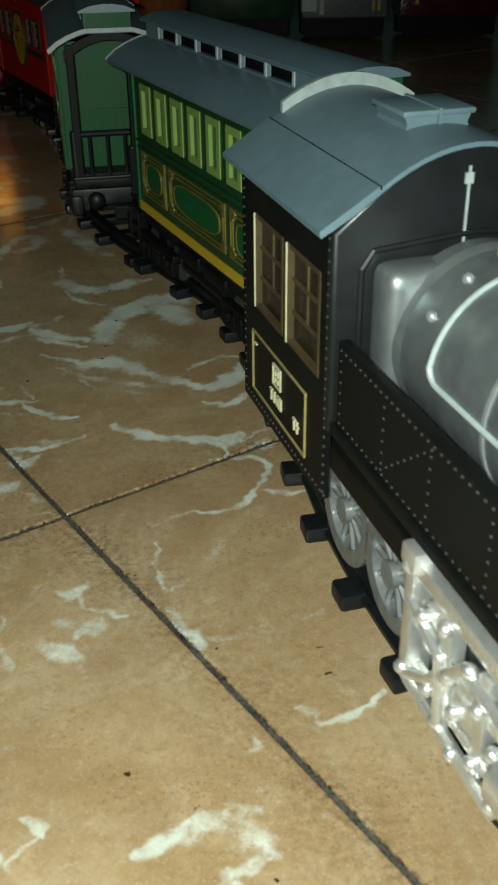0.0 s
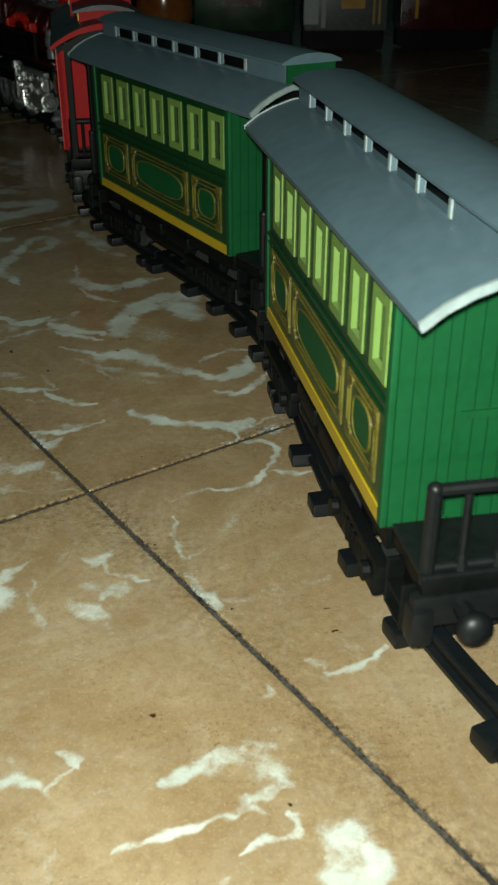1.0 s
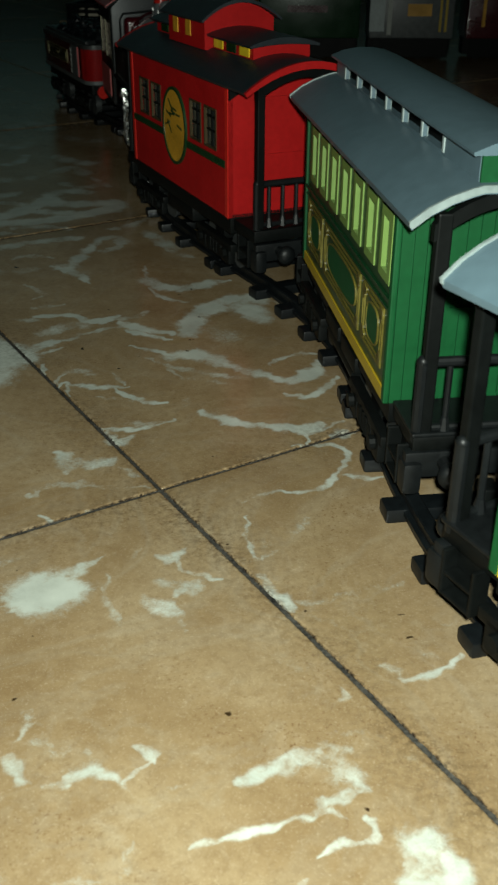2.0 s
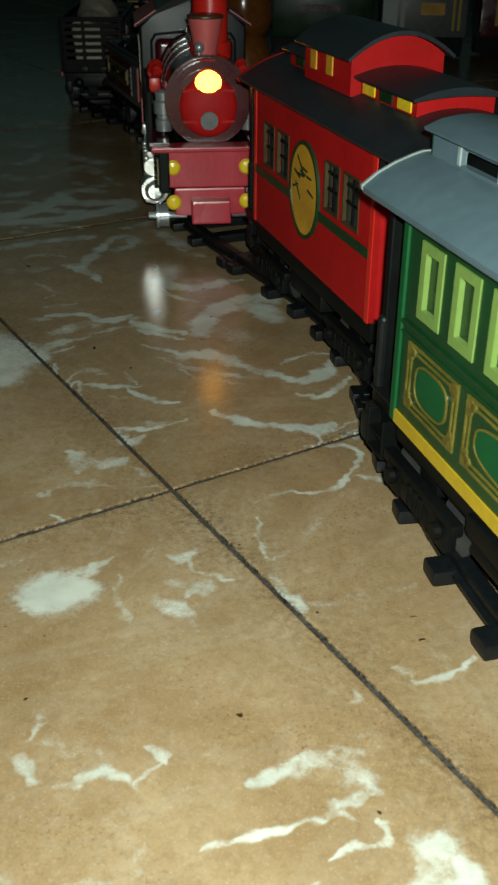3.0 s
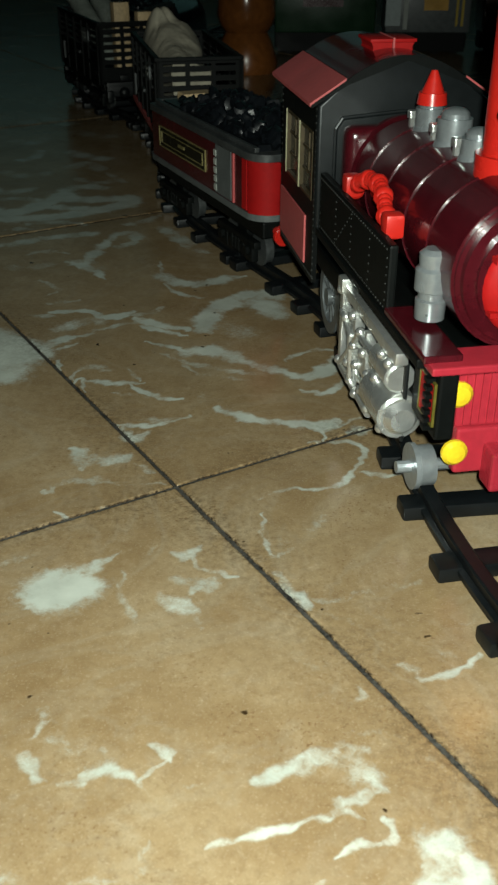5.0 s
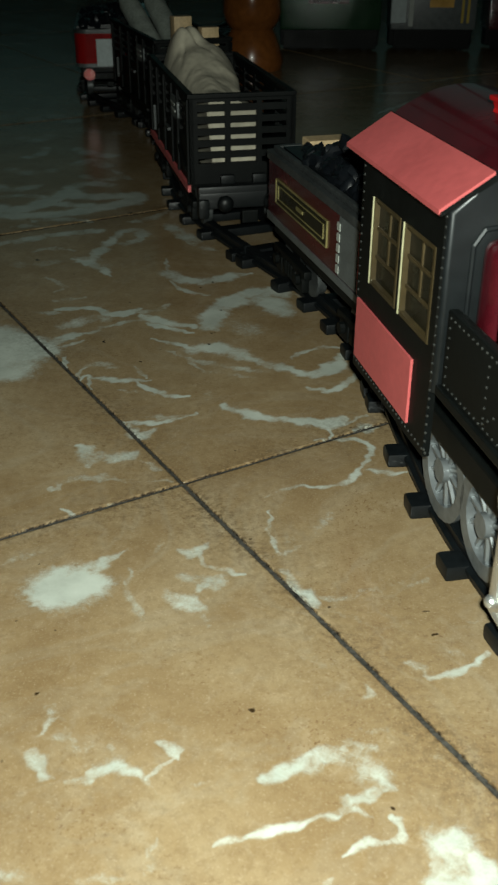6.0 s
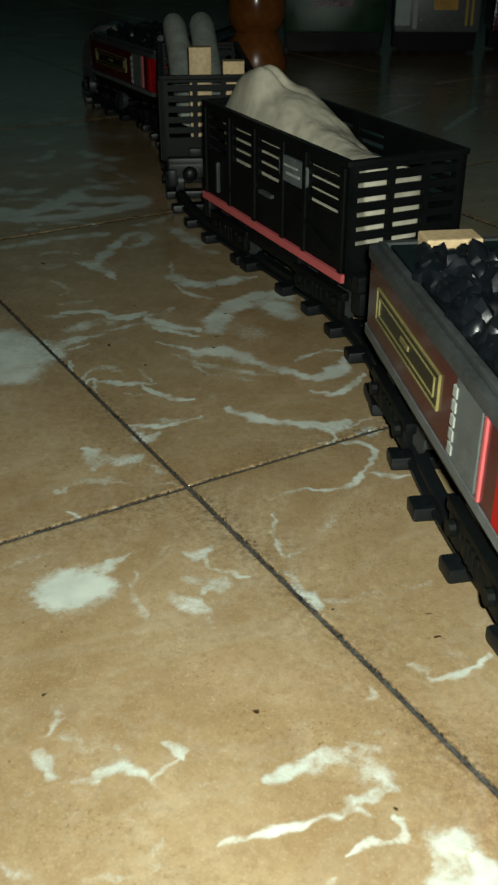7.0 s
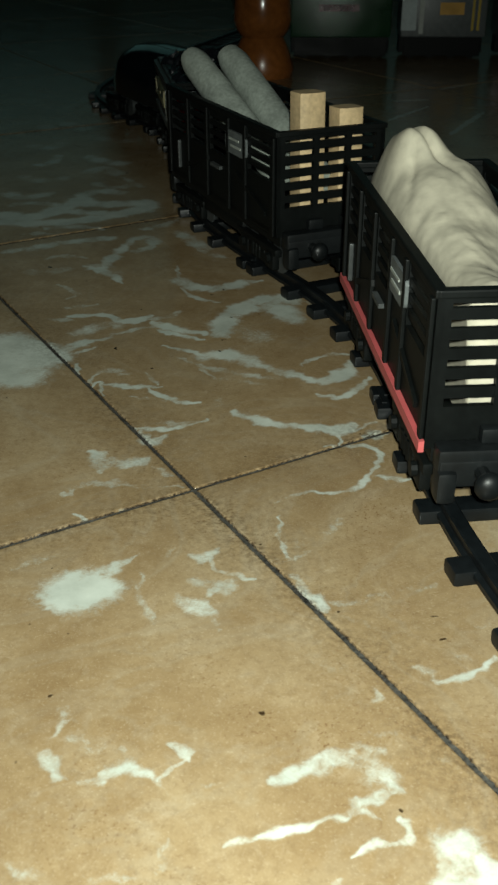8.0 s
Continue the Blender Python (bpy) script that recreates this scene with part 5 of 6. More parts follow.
            if first is None:
                first = w = part("driving_wheel", wheel_mesh(0.0143, 0.005, 10), "wheel_grey", e, smooth=True)
                w.matrix_basis = m
            else:
                w = again(first, e, m)
            SPIN.append((w, 0.0143 if sy < 0 else -0.0143, m, sc["speed"]))
        rod = part("side_rod", join(box(0.0355, 0.0625, -0.0010, 0.0010, -0.0022, 0.0022, 0.0006), *[cyl((x, -0.0022, 0), (x, 0.0022, 0), 0.0040, seg=14) for x in (0.036, 0.062)]), "chrome", e, smooth=True)
        SPIN.append((rod, 0, (sy * 0.0275, 0.0230), sc["speed"]))

        def fore(x):
            return 0.0310 + (x - 0.0270) * 0.92

        def plate(x0, x1, ya, yb, z0, z1, bev=0.0006):
            return box(fore(x0), fore(x1), *sorted((sy * ya, sy * yb)), z0, z1, bev)
        hanger = part("gear_hanger", join(plate(0.0270, 0.0312, 0.0290, 0.0350, 0.0165, 0.0500, 0.0008), plate(0.0270, 0.1000, 0.0300, 0.0345, 0.0462, 0.0505, 0.0008), plate(0.0258, 0.0330, 0.0285, 0.0360, 0.0475, 0.0530, 0.0012)), "chrome", e, "bright plated gear hanger", smooth=True)
        part("gear_backing", plate(0.0330, 0.0980, 0.0288, 0.0302, 0.0180, 0.0462), "frame_black", hanger)
        gear = [cyl((fore(0.072), sy * 0.0305, 0.0270), (fore(0.098), sy * 0.0305, 0.0270), 0.0078, seg=20, bevel=0.001), cyl((fore(0.074), sy * 0.0310, 0.0400), (fore(0.096), sy * 0.0310, 0.0400), 0.0052, seg=18, bevel=0.001),
                cyl((fore(0.098), sy * 0.0305, 0.0270), (fore(0.1005), sy * 0.0305, 0.0270), 0.0060, 0.004, seg=18), plate(0.0310, 0.0720, 0.0310, 0.0335, 0.0325, 0.0350), plate(0.0310, 0.0720, 0.0310, 0.0335, 0.0205, 0.0228),
                plate(0.0440, 0.0490, 0.0305, 0.0345, 0.0180, 0.0470, 0.0010), plate(0.0605, 0.0650, 0.0305, 0.0345, 0.0190, 0.0440, 0.0010), plate(0.0500, 0.0600, 0.0305, 0.0340, 0.0250, 0.0320, 0.0016), plate(0.0350, 0.0430, 0.0305, 0.0335, 0.0370, 0.0430, 0.0016),
                tube([(fore(0.0300), sy * 0.0345, 0.0190), (fore(0.0420), sy * 0.0350, 0.0270), (fore(0.0560), sy * 0.0345, 0.0410), (fore(0.0740), sy * 0.0345, 0.0400)], 0.0014), tube([(fore(0.0300), sy * 0.0345, 0.0400), (fore(0.0460), sy * 0.0350, 0.0360), (fore(0.0480), sy * 0.0350, 0.0200)], 0.0013),
                tube([(fore(0.0310), sy * 0.0340, 0.0180), (fore(0.0720), sy * 0.0340, 0.0165)], 0.0016)]
        for x, z in ((0.029, 0.048), (0.029, 0.020), (0.037, 0.040), (0.042, 0.024), (0.047, 0.044), (0.047, 0.019), (0.050, 0.034), (0.054, 0.028), (0.058, 0.042), (0.063, 0.022), (0.063, 0.036), (0.055, 0.017), (0.070, 0.031), (0.072, 0.019), (0.080, 0.034), (0.090, 0.020), (0.086, 0.045), (0.094, 0.045)):
            gear.append(ball((fore(x), sy * 0.0348, z), 0.0019, seg=10))
        part("valve_gear", join(*gear), "chrome", hanger, "bright chrome valve gear and cylinder", smooth=True)
        w = part("leading_wheel", join(wheel_mesh(0.0066, 0.007), cyl((0, -0.008, 0), (0, 0.014, 0), 0.0020, seg=10)), "silver", e, smooth=True)
        w.matrix_basis = pose(0.1085, sy * 0.0270, 0.0162, 0, 0, 0 if sy < 0 else 180)
    # front: beam, lamps, step plate
    f = part("front_beam", join(box(0.1130, 0.1180, -0.0200, 0.0200, 0.0180, 0.0335, 0.001), box(0.1100, 0.1165, -0.0270, 0.0270, 0.0335, 0.0560, 0.001), box(0.1100, 0.1240, -0.0320, 0.0320, 0.0545, 0.0570, 0.0006),
                                box(0.1170, 0.1260, -0.0110, 0.0110, 0.0150, 0.0280, 0.001)), sc["beam"], e)
    for y in np.arange(-0.020, 0.021, 0.0025):
        part("flute", box(0.1163, 0.1172, y - 0.0007, y + 0.0007, 0.0345, 0.0540), sc["beam"], f)
    for sy in (-1, 1):
        for z in (0.0260, 0.0450):
            part("marker_lamp", moved(lathe([(0.0042, 0), (0.0042, 0.0012), (0.0030, 0.0024), (0.0010, 0.0028)], 16), pose(0.1168 + (0.0012 if z < 0.03 else 0), sy * 0.0205, z, 0, 90, 0)), "lamp_off", f)
    part("drawbar", join(box(-0.104, -0.086, -0.003, 0.003, 0.018, 0.022, 0.0006), cyl((-0.102, 0, 0.016), (-0.102, 0, 0.025), 0.004, seg=12)), "black", e)
    return e


# ---------------------------------------------------------------- tender
def tender(name, label, coal=True):
    e = thing(name, label, "toy tender", "tenders")
    X, Y, Z0, Z1 = 0.0760, 0.0298, 0.0340, 0.0665

    def shell(inset, z0, z1, r=0.011):
        pts = []
        x, y = X - inset, Y - inset
        for cx, cy, a0 in ((x - r, y - r, 0), (-x + 0.003, y - 0.003, 90), (-x + 0.003, -y + 0.003, 180), (x - r, -y + r, 270)):
            rr = r if cx > 0 else 0.003
            pts += [(cx + rr * math.cos(math.radians(a0 + k * 15)), cy + rr * math.sin(math.radians(a0 + k * 15))) for k in range(7)]
        bm = bmesh.new()
        lo, hi = [bm.verts.new((px, py, z0)) for px, py in pts], [bm.verts.new((px, py, z1)) for px, py in pts]
        for i in range(len(pts)):
            bm.faces.new((lo[i], lo[(i + 1) % len(pts)], hi[(i + 1) % len(pts)], hi[i]))
        bm.faces.new(lo[::-1])
        bm.faces.new(hi)
        return bm
    part("underframe", join(box(-X, X, -0.026, 0.026, 0.0255, 0.0340, 0.001), box(-0.084, 0.082, -0.018, 0.018, 0.024, 0.030, 0.001)), "black", e)
    bogie(e, 0.046)
    bogie(e, -0.046)
    body = part("tank", shell(0.0, Z0 + 0.003, Z1 - 0.003), "wine", e, smooth=True)
    part("lower_rim", shell(-0.0006, Z0, Z0 + 0.0032), "plate_grey", body, smooth=True)
    part("upper_rim", shell(-0.0008, Z1 - 0.0035, Z1), "grey_iron", body, smooth=True)
    for sy in (-1, 1):
        yy = sy * Y
        part("front_corner", join(box(0.0600, 0.0655, *sorted((yy, yy + sy * 0.0005)), Z0 + 0.004, Z1 - 0.004)), "red", body)
        sign = part("name_plate", ring(-0.060, 0.012, 0.0450, 0.0565, yy, 0.0005, sy * 0.0008), "plate_line", body, "yellow lined black name plate")
        part("plate_field", join(box(-0.059, 0.011, *sorted((yy, yy + sy * 0.0004)), 0.0455, 0.056)), "glass", sign)
        part("plate_lettering", join(ring(-0.056, 0.008, 0.0475, 0.0540, yy, 0.0003, sy * 0.0009), box(-0.0285, -0.0195, *sorted((yy, yy + sy * 0.0009)), 0.0500, 0.0516)), "plate_line", sign)
        part("grey_panel", box(0.026, 0.046, *sorted((yy, yy + sy * 0.0005)), Z0 + 0.004, Z1 - 0.004), "plate_grey", body)
        part("dashed_line", join(*[box(0.0245, 0.0275, *sorted((yy, yy + sy * 0.0009)), z, z + 0.0032) for z in np.arange(Z0 + 0.005, Z1 - 0.006, 0.0044)]), "white", body)
        part("pink_line", box(0.0485, 0.0500, *sorted((yy, yy + sy * 0.0008)), Z0 + 0.004, Z1 - 0.004), "pink", body)
    nose = bmesh.new()
    pts = [(X + 0.0006 - 0.011 + 0.0116 * math.cos(a), s * (Y - 0.011) + s * 0.0116 * math.sin(a)) for s, rng in ((1, np.linspace(1.45, 0, 8)), (-1, np.linspace(0, 1.45, 8))) for a in rng]
    lo, hi = [nose.verts.new((px, py, Z0 + 0.0033)) for px, py in pts], [nose.verts.new((px, py, Z1 - 0.0036)) for px, py in pts]
    for i in range(len(pts) - 1):
        nose.faces.new((lo[i], lo[i + 1], hi[i + 1], hi[i]))
    bmesh.ops.solidify(nose, geom=nose.faces[:], thickness=0.0006)
    part("red_front", nose, "red", body, "bright red rounded front", smooth=True)
    part("front_door", join(box(X + 0.0004, X + 0.0020, -0.011, 0.011, Z0 + 0.001, Z1 - 0.008, 0.0006), box(X + 0.0018, X + 0.0026, -0.008, 0.008, Z0 + 0.006, Z1 - 0.011)), "carton", body, "pale grey end door")
    for sx in (-1, 1):
        for sy in (-1, 1):
            part("buffer", join(cyl((sx * X, sy * 0.0185, 0.029), (sx * (X + 0.007), sy * 0.0185, 0.029), 0.0022, seg=10), cyl((sx * (X + 0.006), sy * 0.0185, 0.029), (sx * (X + 0.0095), sy * 0.0185, 0.029), 0.0052, seg=16, bevel=0.0008)), "bright_red" if sx > 0 else "black", e, smooth=True)
    part("drawbar", join(box(X, X + 0.012, -0.003, 0.003, 0.019, 0.023, 0.0006), box(-X - 0.010, -X, -0.003, 0.003, 0.019, 0.023, 0.0006)), "black", e)
    part("bunker_lip", join(box(-X + 0.003, X - 0.006, -Y + 0.002, -Y + 0.0045, Z1, Z1 + 0.0025, 0.0006), box(-X + 0.003, X - 0.006, Y - 0.0045, Y - 0.002, Z1, Z1 + 0.0025, 0.0006), box(-X + 0.003, -X + 0.006, -Y + 0.004, Y - 0.004, Z1, Z1 + 0.0025)), "grey_iron", e)
    if coal:
        lumps = []
        for k in range(190):
            x, y = random.uniform(-0.056, 0.068), random.uniform(-0.0225, 0.0225)
            z = Z1 - 0.002 + 0.010 * max(0, 1 - (y / 0.029) ** 2) * max(0.25, 1 - (max(0, -x - 0.02) / 0.045) ** 2) * random.uniform(0.80, 1.0)
            bm = bmesh.new()
            bmesh.ops.create_icosphere(bm, subdivisions=2, radius=random.uniform(0.0030, 0.0062))
            seed = Vector((k * 3.1, 0, 0))
            for v in bm.verts:
                v.co *= 1 + 0.55 * noise.noise(v.co * 240 + seed)
            bm.transform(Matrix.Translation((x, y, z)) @ Euler((random.random() * 6, random.random() * 6, 0)).to_matrix().to_4x4() @ Matrix.Diagonal((1.25, 0.9, 0.75, 1)))
            lumps.append(bm)
        tagged(part("coal_load", join(box(-0.066, 0.068, -0.025, 0.025, Z1 - 0.001, Z1 + 0.003), *lumps), "coal", e, "heaped glossy black coal lumps", smooth=True), kind="stuff")
        part("toolbox", box(-0.072, -0.060, -0.014, 0.006, Z1 - 0.001, Z1 + 0.006, 0.0008), "wood", e)
    return e


# ---------------------------------------------------------------- stock wagons
def stock_wagon(name, label, stripe):
    e = thing(name, label, "toy wagon", "open stock wagons")
    X, Y, Z0, Z1 = 0.0772, 0.0292, 0.0300, 0.0795
    part("underframe", join(box(-X, X, -0.027, 0.027, 0.0250, 0.0310, 0.001), box(-0.03, 0.03, -0.027, 0.027, 0.018, 0.026, 0.002)), "black", e, smooth=True)
    bogie(e, 0.050)
    bogie(e, -0.050)
    t = 0.0022
    part("wagon_floor", box(-X, X, -Y, Y, 0.0310, 0.0330), "black", e)
    for sy in (-1, 1):
        y0, y1 = sorted((sy * (Y - t), sy * Y))
        wall = part("side_wall", pierced(-X, X, y0, y1, Z0, Z1, [(a, b, 0.0560, 0.0765) for a, b in ((-0.0712, -0.0460), (-0.0400, -0.0160), (-0.0100, 0.0140), (0.0420, 0.0700))]), "black", e)
        part("top_rim", box(-X - 0.0008, X + 0.0008, *sorted((sy * (Y - 0.0028), sy * (Y + 0.0010))), Z1 - 0.0014, Z1 + 0.0012, 0.0006), "black", wall)
        for x0, x1 in ((-0.0712, -0.0460), (-0.0400, -0.0160), (-0.0100, 0.0140), (0.0420, 0.0700)):
            for z in (0.0592, 0.0643, 0.0694, 0.0738):
                part("slat", box(x0, x1, y0 + 0.0003, y1 - 0.0003, z, z + 0.0026), "black", wall)
        for x in (-0.074, -0.043, -0.013, 0.018, 0.040, 0.074):
            part("stanchion", box(x - 0.0016, x + 0.0016, *sorted((sy * Y, sy * (Y + 0.0014))), Z0, Z1 - 0.002, 0.0004), "black", wall)
        sign = part("maker_plate", join(oval(0.029, 0.0662, 0.0135, 0.0058, sy * Y, sy * 0.0012, power=5)), "plate_grey", wall, "grey plate with rubbed lettering")
        part("plate_lettering", join(box(0.021, 0.034, *sorted((sy * Y, sy * (Y + 0.0016))), 0.0675, 0.0685), box(0.023, 0.036, *sorted((sy * Y, sy * (Y + 0.0016))), 0.0640, 0.0652)), "white", sign)
        part("door_rod", box(-0.058, -0.056, *sorted((sy * Y, sy * (Y + 0.0020))), 0.036, 0.052, 0.0005), "grey_iron", wall)
        part("door_latch", box(-0.005, 0.008, *sorted((sy * Y, sy * (Y + 0.0020))), 0.0485, 0.0502), "grey_iron", wall)
        for x, tilt in ((0.046, 18), (-0.030, -18)):
            part("diagonal_brace", moved(box(-0.020, 0.020, *sorted((sy * Y, sy * (Y + 0.0012))), -0.0012, 0.0012), pose(x, 0, 0.0450, 0, tilt, 0)), "black", wall)
        if stripe:
            part("red_stripe", box(-X, X, *sorted((sy * Y, sy * (Y + 0.0018))), 0.0288, 0.0325), "pink", wall, "faded pinkish red sill stripe")
    for sx in (-1, 1):
        x0, x1 = sorted((sx * (X - t), sx * X))
        cols = [-Y, -Y + 0.0045, -0.0095, -0.0065, 0.0080, 0.0110, Y - 0.0045, Y]
        gaps = [(cols[2 * k + 1], cols[2 * k + 2], 0.0440, Z1 - 0.003) for k in range(3)]
        end = part("end_wall", moved(pierced(-Y, Y, x0, x1, Z0, Z1, gaps), Matrix(((0, 1, 0, 0), (1, 0, 0, 0), (0, 0, 1, 0), (0, 0, 0, 1)))), "black", e)
        part("top_rim", box(*sorted((sx * (X - 0.0028), sx * (X + 0.0010))), -Y, Y, Z1 - 0.0014, Z1 + 0.0012, 0.0006), "black", end)
        for k in range(3):
            for j in range(5):
                z = 0.0466 + j * 0.0062
                part("slat", box(x0 + 0.0003, x1 - 0.0003, cols[2 * k + 1], cols[2 * k + 2], z, z + 0.0036), "black", end)
        part("end_sill", join(box(*sorted((sx * X, sx * (X + 0.0075))), -0.0265, 0.0265, 0.0245, 0.0330, 0.0015), box(*sorted((sx * X, sx * (X + 0.004))), -0.013, -0.005, 0.0330, 0.0380, 0.001), box(*sorted((sx * X, sx * (X + 0.004))), 0.005, 0.013, 0.0330, 0.0380, 0.001)), "frame_black", e, smooth=True)
        couplings(e, sx * 0.0850, sx, 0.013, 0.0255)
    return e


def paper_load():
    """A lump of crumpled, plaster-stiff paper in a wagon: low in front, rising to a blunt horn at its back."""
    nx, ny = 96, 48
    bm = bmesh.new()
    grid = []
    for i in range(nx + 1):
        row = []
        for j in range(ny + 1):
            u, v = i / nx, j / ny
            x = -0.0735 + 0.147 * u
            wide = 0.0205 + 0.002 * math.sin(5 * u + 0.5)
            y = -0.0035 + (2 * v - 1) * wide
            side = max(0.0, 1 - abs(2 * v - 1) ** 3.2)
            p = Vector((x * 42, y * 42, 0))
            crown = 0.0765 + 0.0120 * math.exp(-((x + 0.024) / 0.034) ** 2) + 0.003 * math.sin(6 * v)
            horn = 0.0135 * math.exp(-abs((x + 0.050) / 0.0185) ** 4 - abs((y + 0.0110) / 0.0115) ** 4) * (1 - 9 * (y + 0.011)) + 0.007 * math.exp(-((x + 0.020) / 0.030) ** 2 - ((y - 0.004) / 0.012) ** 2)
            fold = 0.0020 * noise.noise(p * 0.8) - 0.0022 * math.exp(-((y + 0.006 - 0.35 * (x + 0.03)) / 0.0014) ** 2) * math.exp(-((x + 0.035) / 0.018) ** 2) - 0.0016 * math.exp(-((y + 0.016 + 0.25 * (x + 0.02)) / 0.0012) ** 2) * math.exp(-((x + 0.022) / 0.016) ** 2) + 0.0008 * noise.noise(p * 2.4) - 0.0020 * abs(noise.noise(p * 0.9 + Vector((5, 2, 0)))) - 0.0005 * abs(noise.noise(p * 3.1)) + 0.0003 * noise.noise(p * 9)
            z = 0.0600 + (crown + horn + fold - 0.0600) * side ** 0.45
            if i in (0, nx) or j in (0, ny):
                z = 0.0335
            row.append(bm.verts.new((x, -0.0035 + (y + 0.0035) * min(1.0, 0.62 + 0.38 * max(0, (z - 0.058) / 0.018)), z)))
        grid.append(row)
    for a, b in zip(grid, grid[1:]):
        for j in range(ny):
            bm.faces.new((a[j], b[j], b[j + 1], a[j + 1]))
    o = part("paper_lump", bm, "cloth", None)
    for f in o.data.polygons:
        f.use_smooth = True
    return tagged(o, "crumpled off-white plaster paper lump heaped in the wagon", "cargo")


def stick(name, label, a, b, r, mat, square=False):
    a, b = Vector(a), Vector(b)
    bm = bmesh.new()
    n, k = 16, 18
    rows = []
    for i in range(n + 1):
        u = i / n
        row = []
        for j in range(k):
            t = 2 * math.pi * j / k
            if square:
                c, s = math.cos(t), math.sin(t)
                q = r / max(abs(c), abs(s)) ** 0.85
            else:
                q = r * (1 + 0.10 * noise.noise(Vector((math.cos(t) * 1.3, math.sin(t) * 1.3, u * 3 + r * 900)))) * (0.82 if i in (0, n) else 1)
            row.append(bm.verts.new((q * math.cos(t), q * math.sin(t), u * (b - a).length)))
        rows.append(row)
    for r0, r1 in zip(rows, rows[1:]):
        for j in range(k):
            bm.faces.new((r0[j], r0[(j + 1) % k], r1[(j + 1) % k], r1[j]))
    bm.faces.new(rows[0][::-1])
    bm.faces.new(rows[-1])
    bm.transform(Matrix.Translation(a) @ (b - a).to_track_quat("Z", "Y").to_matrix().to_4x4())
    o = tagged(part(name, bm, mat, None, smooth=True), label, "cargo")
    turn = Matrix.Translation(b) @ (b - a).to_track_quat("Z", "Y").to_matrix().to_4x4()
    if not square:
        part("cut_end", moved(lathe([(r * 0.80, -0.0004), (r * 0.78, 0.0003), (r * 0.58, 0.0003), (r * 0.55, -0.0001), (r * 0.2, 0.0002)], 20), turn), "wood_end", o)
    return o


def tail_car():
    """A black rail car with a smooth rounded tail at its -x end."""
    e = thing("streamlined_car", "glossy black toy rail car with a rounded tail on the track", "toy rail car")
    secs = []
    for px, w, zt in ((0.062, 0.0270, 0.0700), (0.020, 0.0275, 0.0700), (-0.015, 0.0270, 0.0680), (-0.040, 0.0250, 0.0620), (-0.056, 0.0205, 0.0530), (-0.066, 0.0140, 0.0440), (-0.070, 0.0060, 0.0370)):
        secs.append([(px, w * math.copysign(abs(math.cos(a)) ** 0.7, math.cos(a)), 0.0250 + (zt - 0.0250) * (math.sin(a) ** 0.75 if math.sin(a) > 0 else 0)) for a in np.linspace(0, math.pi, 19)])
    bm = bmesh.new()
    vs = [[bm.verts.new(p) for p in q] for q in secs]
    for a, b in zip(vs, vs[1:]):
        for i in range(18):
            bm.faces.new((a[i], a[i + 1], b[i + 1], b[i]))
        bm.faces.new((a[18], a[0], b[0], b[18]))
    bm.faces.new(vs[0])
    bm.faces.new(vs[-1])
    part("body_shell", bm, "gloss_black", e, smooth=True)
    part("underframe", join(box(-0.058, 0.066, -0.018, 0.018, 0.0210, 0.0280, 0.001), box(0.060, 0.076, -0.003, 0.003, 0.0190, 0.0230, 0.0006)), "black", e)
    bogie(e, 0.036)
    bogie(e, -0.034)
    return e


# ---------------------------------------------------------------- the two trains
A0 = 0.1350            # first green coach at the start
W0 = 1.2272            # first stock wagon at the start
black_loco = locomotive("steam_locomotive", "black toy steam locomotive with grey cab roof and silver boiler",
                        dict(speed=SPEED_1, panel=None, roof="slate", slope="slate", vent="slate", hoop=True, boiler="boiler", band="silver", front="boiler", lamp="lamp_off", stack="black", pipe="black", cap="black", hose=False, step="black", beam="black", badge="plate_grey"))
FLEET.append((black_loco, A0 - 0.2245, SPEED_1))
c1 = coach(False)
FLEET.append((c1, A0 - 0.0015, SPEED_1))
c2 = coach()
FLEET.append((c2, A0 + 0.2274, SPEED_1))
FLEET.append((caboose(), A0 + 0.4458, SPEED_1))
red_loco = locomotive("steam_locomotive", "wine red toy steam locomotive with black cab and lit headlamp",
                      dict(speed=SPEED_2, panel="pink", roof="wine", slope="pink", vent="red", hoop=False, boiler="wine", band="wine", front="red", lamp="lamp", stack="pink", pipe="bright_red", cap="bright_red", hose=True, step="wine", beam="crimson", badge="red"))
FLEET.append((red_loco, W0 - 0.4114, SPEED_2))
FLEET.append((tender("tender", "dark red toy tender with yellow plate and a heap of coal"), W0 - 0.226, SPEED_2))
FLEET.append((stock_wagon("stock_wagon", "black slatted toy stock wagon with a pinkish red stripe", True), W0, SPEED_2))
FLEET.append((paper_load(), W0, SPEED_2))
FLEET.append((stock_wagon("stock_wagon", "black slatted toy stock wagon loaded with sticks", False), W0 + 0.2282, SPEED_2))
for args in (("stick", "weathered grey round stick leaning in the wagon", (0.046, -0.010, 0.050), (-0.066, -0.0175, 0.0955), 0.0085, "bark"),
             ("stick", "weathered blue-grey round stick leaning in the wagon", (0.056, 0.0065, 0.048), (-0.056, 0.0020, 0.0970), 0.0088, "bark")):
    FLEET.append((stick(*args), W0 + 0.2282, SPEED_2))
FLEET.append((stick("wood_block", "pale sawn wood block upright in the wagon", (0.060, -0.004, 0.034), (0.058, -0.004, 0.0945), 0.0070, "wood", True), W0 + 0.2282, SPEED_2))
FLEET.append((stick("wood_block", "short pale wood block in the wagon", (0.062, 0.0165, 0.034), (0.060, 0.0165, 0.0865), 0.0068, "wood", True), W0 + 0.2282, SPEED_2))
FLEET.append((tender("tender", "dark red toy tender with pale grey end door and coal"), W0 + 0.4330, SPEED_2))
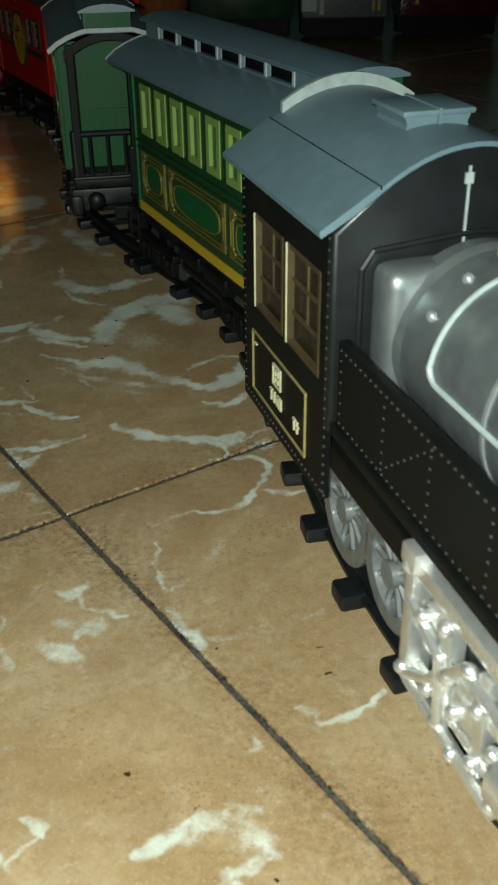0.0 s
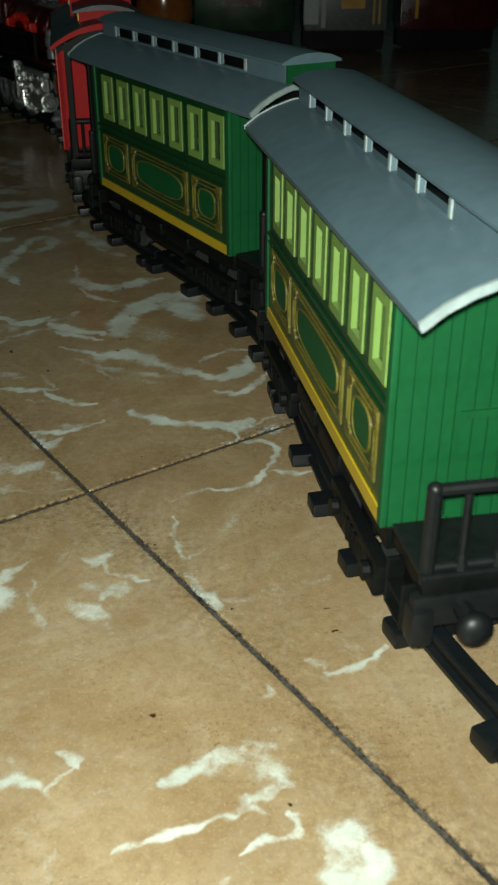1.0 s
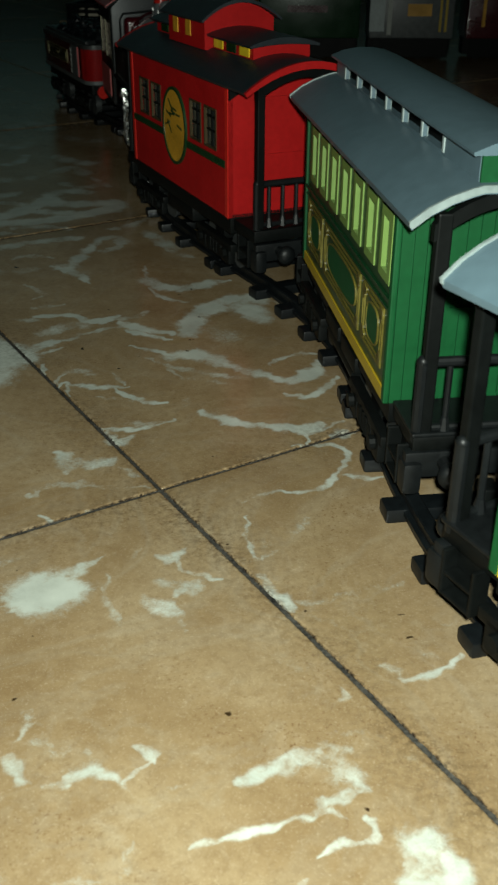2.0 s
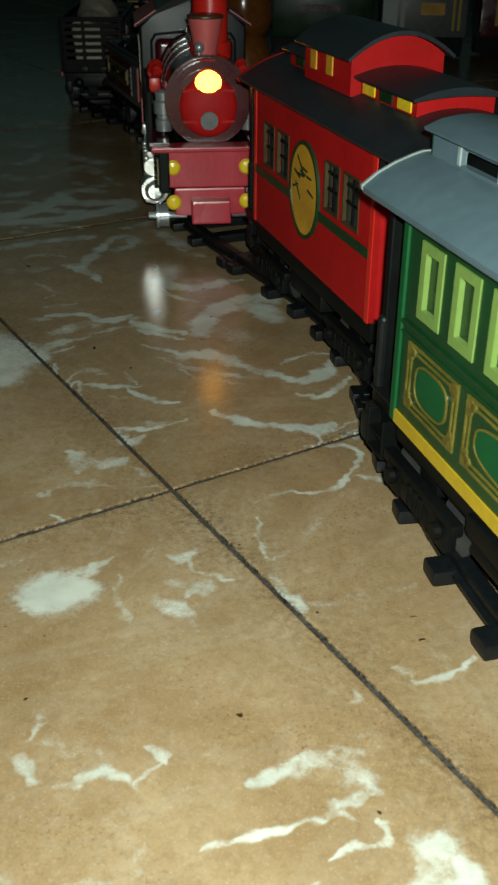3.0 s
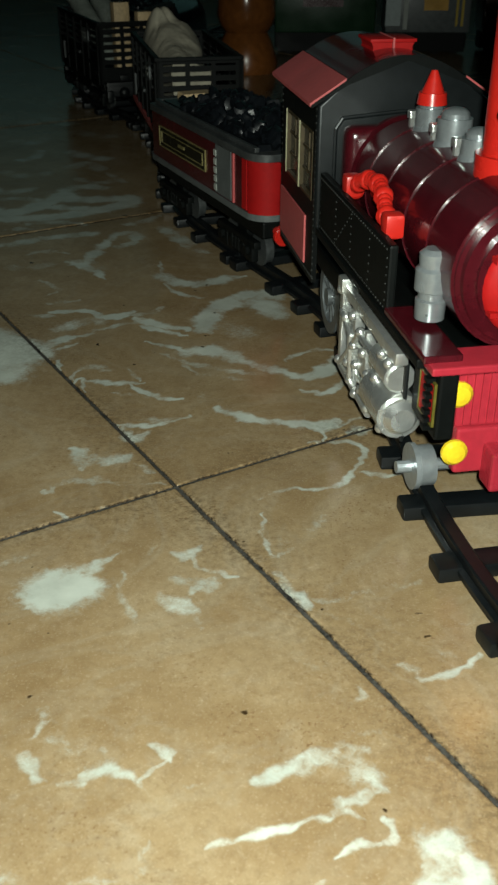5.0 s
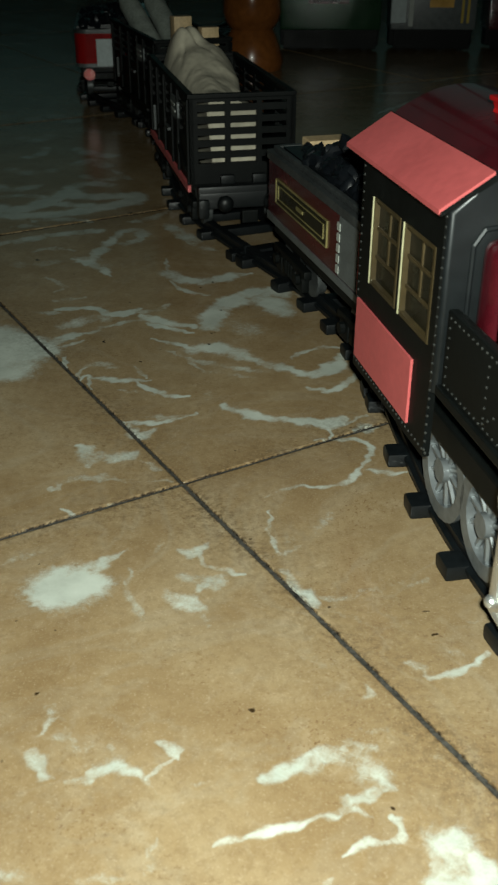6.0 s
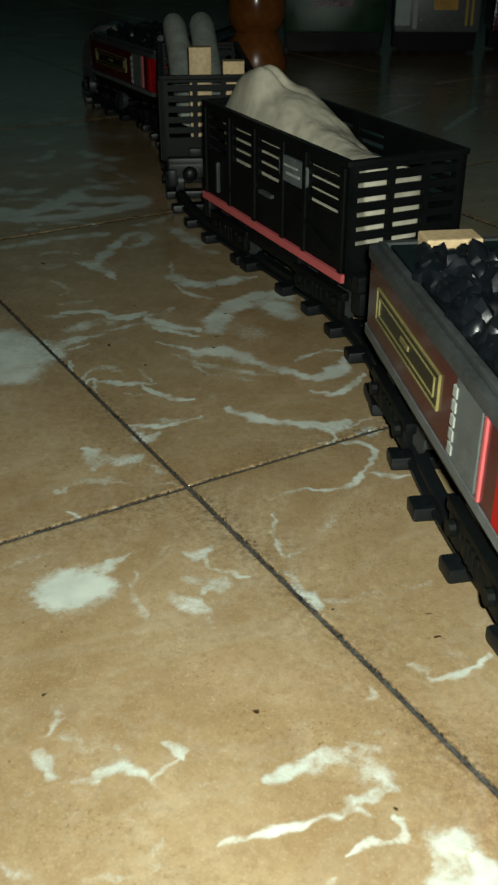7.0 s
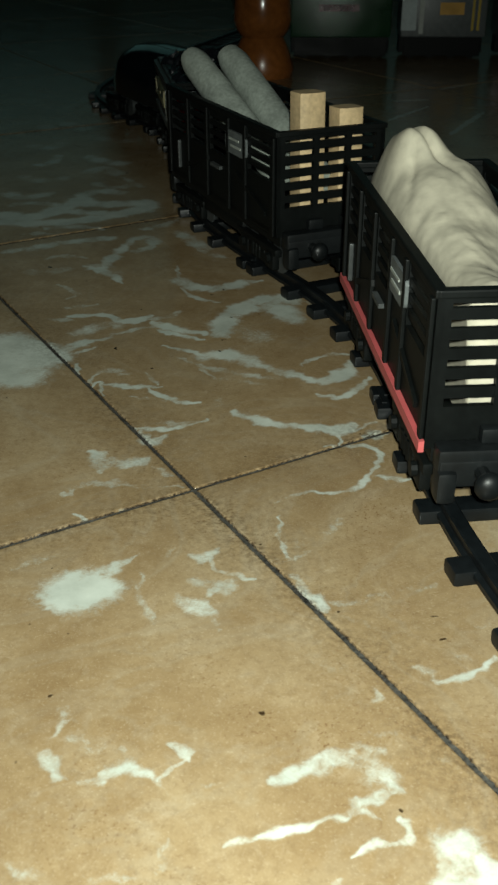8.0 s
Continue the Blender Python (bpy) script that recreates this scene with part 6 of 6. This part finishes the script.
FLEET.append((tail_car(), W0 + 0.5950, SPEED_2))


# ---------------------------------------------------------------- things in the dark behind
def table_leg(x, y):
    prof = [(0.034, 0.0), (0.036, 0.010), (0.030, 0.030), (0.024, 0.042), (0.030, 0.050), (0.033, 0.060), (0.031, 0.085), (0.026, 0.105), (0.033, 0.112), (0.036, 0.122), (0.033, 0.132),
            (0.027, 0.140), (0.031, 0.160), (0.036, 0.230), (0.035, 0.330), (0.028, 0.420), (0.033, 0.430), (0.036, 0.440), (0.030, 0.450), (0.032, 0.700)]
    o = part("table_leg", lathe(prof, 32), "varnish", None, smooth=True)
    o.location = (x, y, 0)
    return tagged(o, "turned and varnished brown wooden table leg", "table leg")


def parked(name, label, x, y, turn, size, mat, extra):
    e = thing(name, label, "toy train", "toy vehicles parked in the dark")
    L, w, h = size
    part("underframe", box(-L / 2, L / 2, -w * 0.40, w * 0.40, 0.006, 0.026, 0.001), "black", e)
    for sy in (-1, 1):
        part("skirt", box(-L / 2 + 0.004, L / 2 - 0.004, *sorted((sy * w * 0.86, sy * w * 0.92)), 0.0035, 0.026, 0.0005), "black", e)
    body = part("body", box(-L / 2, L / 2, -w, w, 0.026, h, 0.002), mat, e, smooth=True)
    first = None
    for dx in (-0.36, -0.12, 0.12, 0.36):
        for sy in (-1, 1):
            m = pose(dx * L, sy * 0.015, 0.0080, 0, 0, 0 if sy < 0 else 180)
            if first is None:
                first = part("wheel", wheel_mesh(0.0070, 0.005), "black", e, smooth=True)
                first.matrix_basis = m
            else:
                again(first, e, m)
    extra(e, body, L, w, h)
    e.matrix_basis = pose(x, y, 0, 0, 0, turn)
    return e


def green_extra(e, body, L, w, h):
    for x in (-0.030, 0.022):
        part("headlamp", join(cyl((x, -w - 0.004, h + 0.004), (x, -w + 0.006, h + 0.004), 0.0040, seg=14), box(x - 0.003, x + 0.003, -w, -w + 0.006, h - 0.004, h + 0.004)), "white", body)
    for k in range(4):
        part("round_window", moved(lathe([(0.0050, 0), (0.0050, 0.001), (0.0030, 0.0012)], 14), pose(-0.040 + k * 0.0225, -w, h - 0.022, 90, 0, 0)), "green", body)
    part("name_strip", box(-0.028, 0.022, -w - 0.001, -w, h - 0.052, h - 0.044), "wine", body)


def carton_extra(e, body, L, w, h):
    part("end_panel", box(-L / 2 - 0.0005, -L / 2 + 0.018, -w - 0.0012, -w, 0.034, h - 0.004), "carton", body)
    part("corner_strip", box(-L / 2 + 0.0215, -L / 2 + 0.027, -w - 0.0016, -w, 0.030, h - 0.002), "white", body)
    part("label_field", box(-0.006, 0.024, -w - 0.0012, -w, h - 0.028, h - 0.014), "gold_oval", body)
    part("yellow_bars", join(*[box(x, x + 0.003, -w - 0.0012, -w, 0.034, h - 0.004) for x in (0.034, 0.041)]), "yellow", body)


def red_extra(e, body, L, w, h):
    part("roof", prism(arch(w + 0.003, h, h + 0.012) + arch(w + 0.003, h - 0.002, h + 0.009)[::-1], -L / 2 - 0.004, L / 2 + 0.004), "dark_roof", e, smooth=True)
    part("yellow_post", box(-L / 2 + 0.018, -L / 2 + 0.022, -w - 0.0012, -w, 0.040, h - 0.008), "gold_oval", body)


table_leg(-0.046, 0.905)
parked("parked_locomotive", "dark green toy locomotive with pale lamps, parked in the dark", 0.040, 1.075, 3, (0.125, 0.030, 0.108), "deep_green", green_extra)
parked("parked_wagon", "grey boxed toy goods wagon parked in the dark", 0.168, 1.085, 3, (0.105, 0.028, 0.080), "plate_grey", carton_extra)
parked("parked_coach", "dull red toy coach parked in the dark", 0.300, 1.095, 3, (0.125, 0.030, 0.100), "wine", red_extra)

lay_tiles()


# ---------------------------------------------------------------- what moves
def motions():
    times = [k * 0.2 for k in range(41)]
    for e, s0, speed in FLEET:
        lag = LAG_1 if speed == SPEED_1 else LAG_2
        walk(e, [(t, riding(s0 - speed * t + float(np.interp(t, *lag)))) for t in times])
    fine = [k * 0.1 for k in range(81)]
    for w, r, rest, speed in SPIN:
        if r:
            walk(w, [(t, rest @ pose(0, 0, 0, 0, math.degrees(speed * t / r), 0)) for t in fine])
        else:
            y, z = rest
            walk(w, [(t, pose(0.0055 * math.sin(speed * t / 0.0143), y, z + 0.0055 * math.cos(speed * t / 0.0143))) for t in fine])


motions()
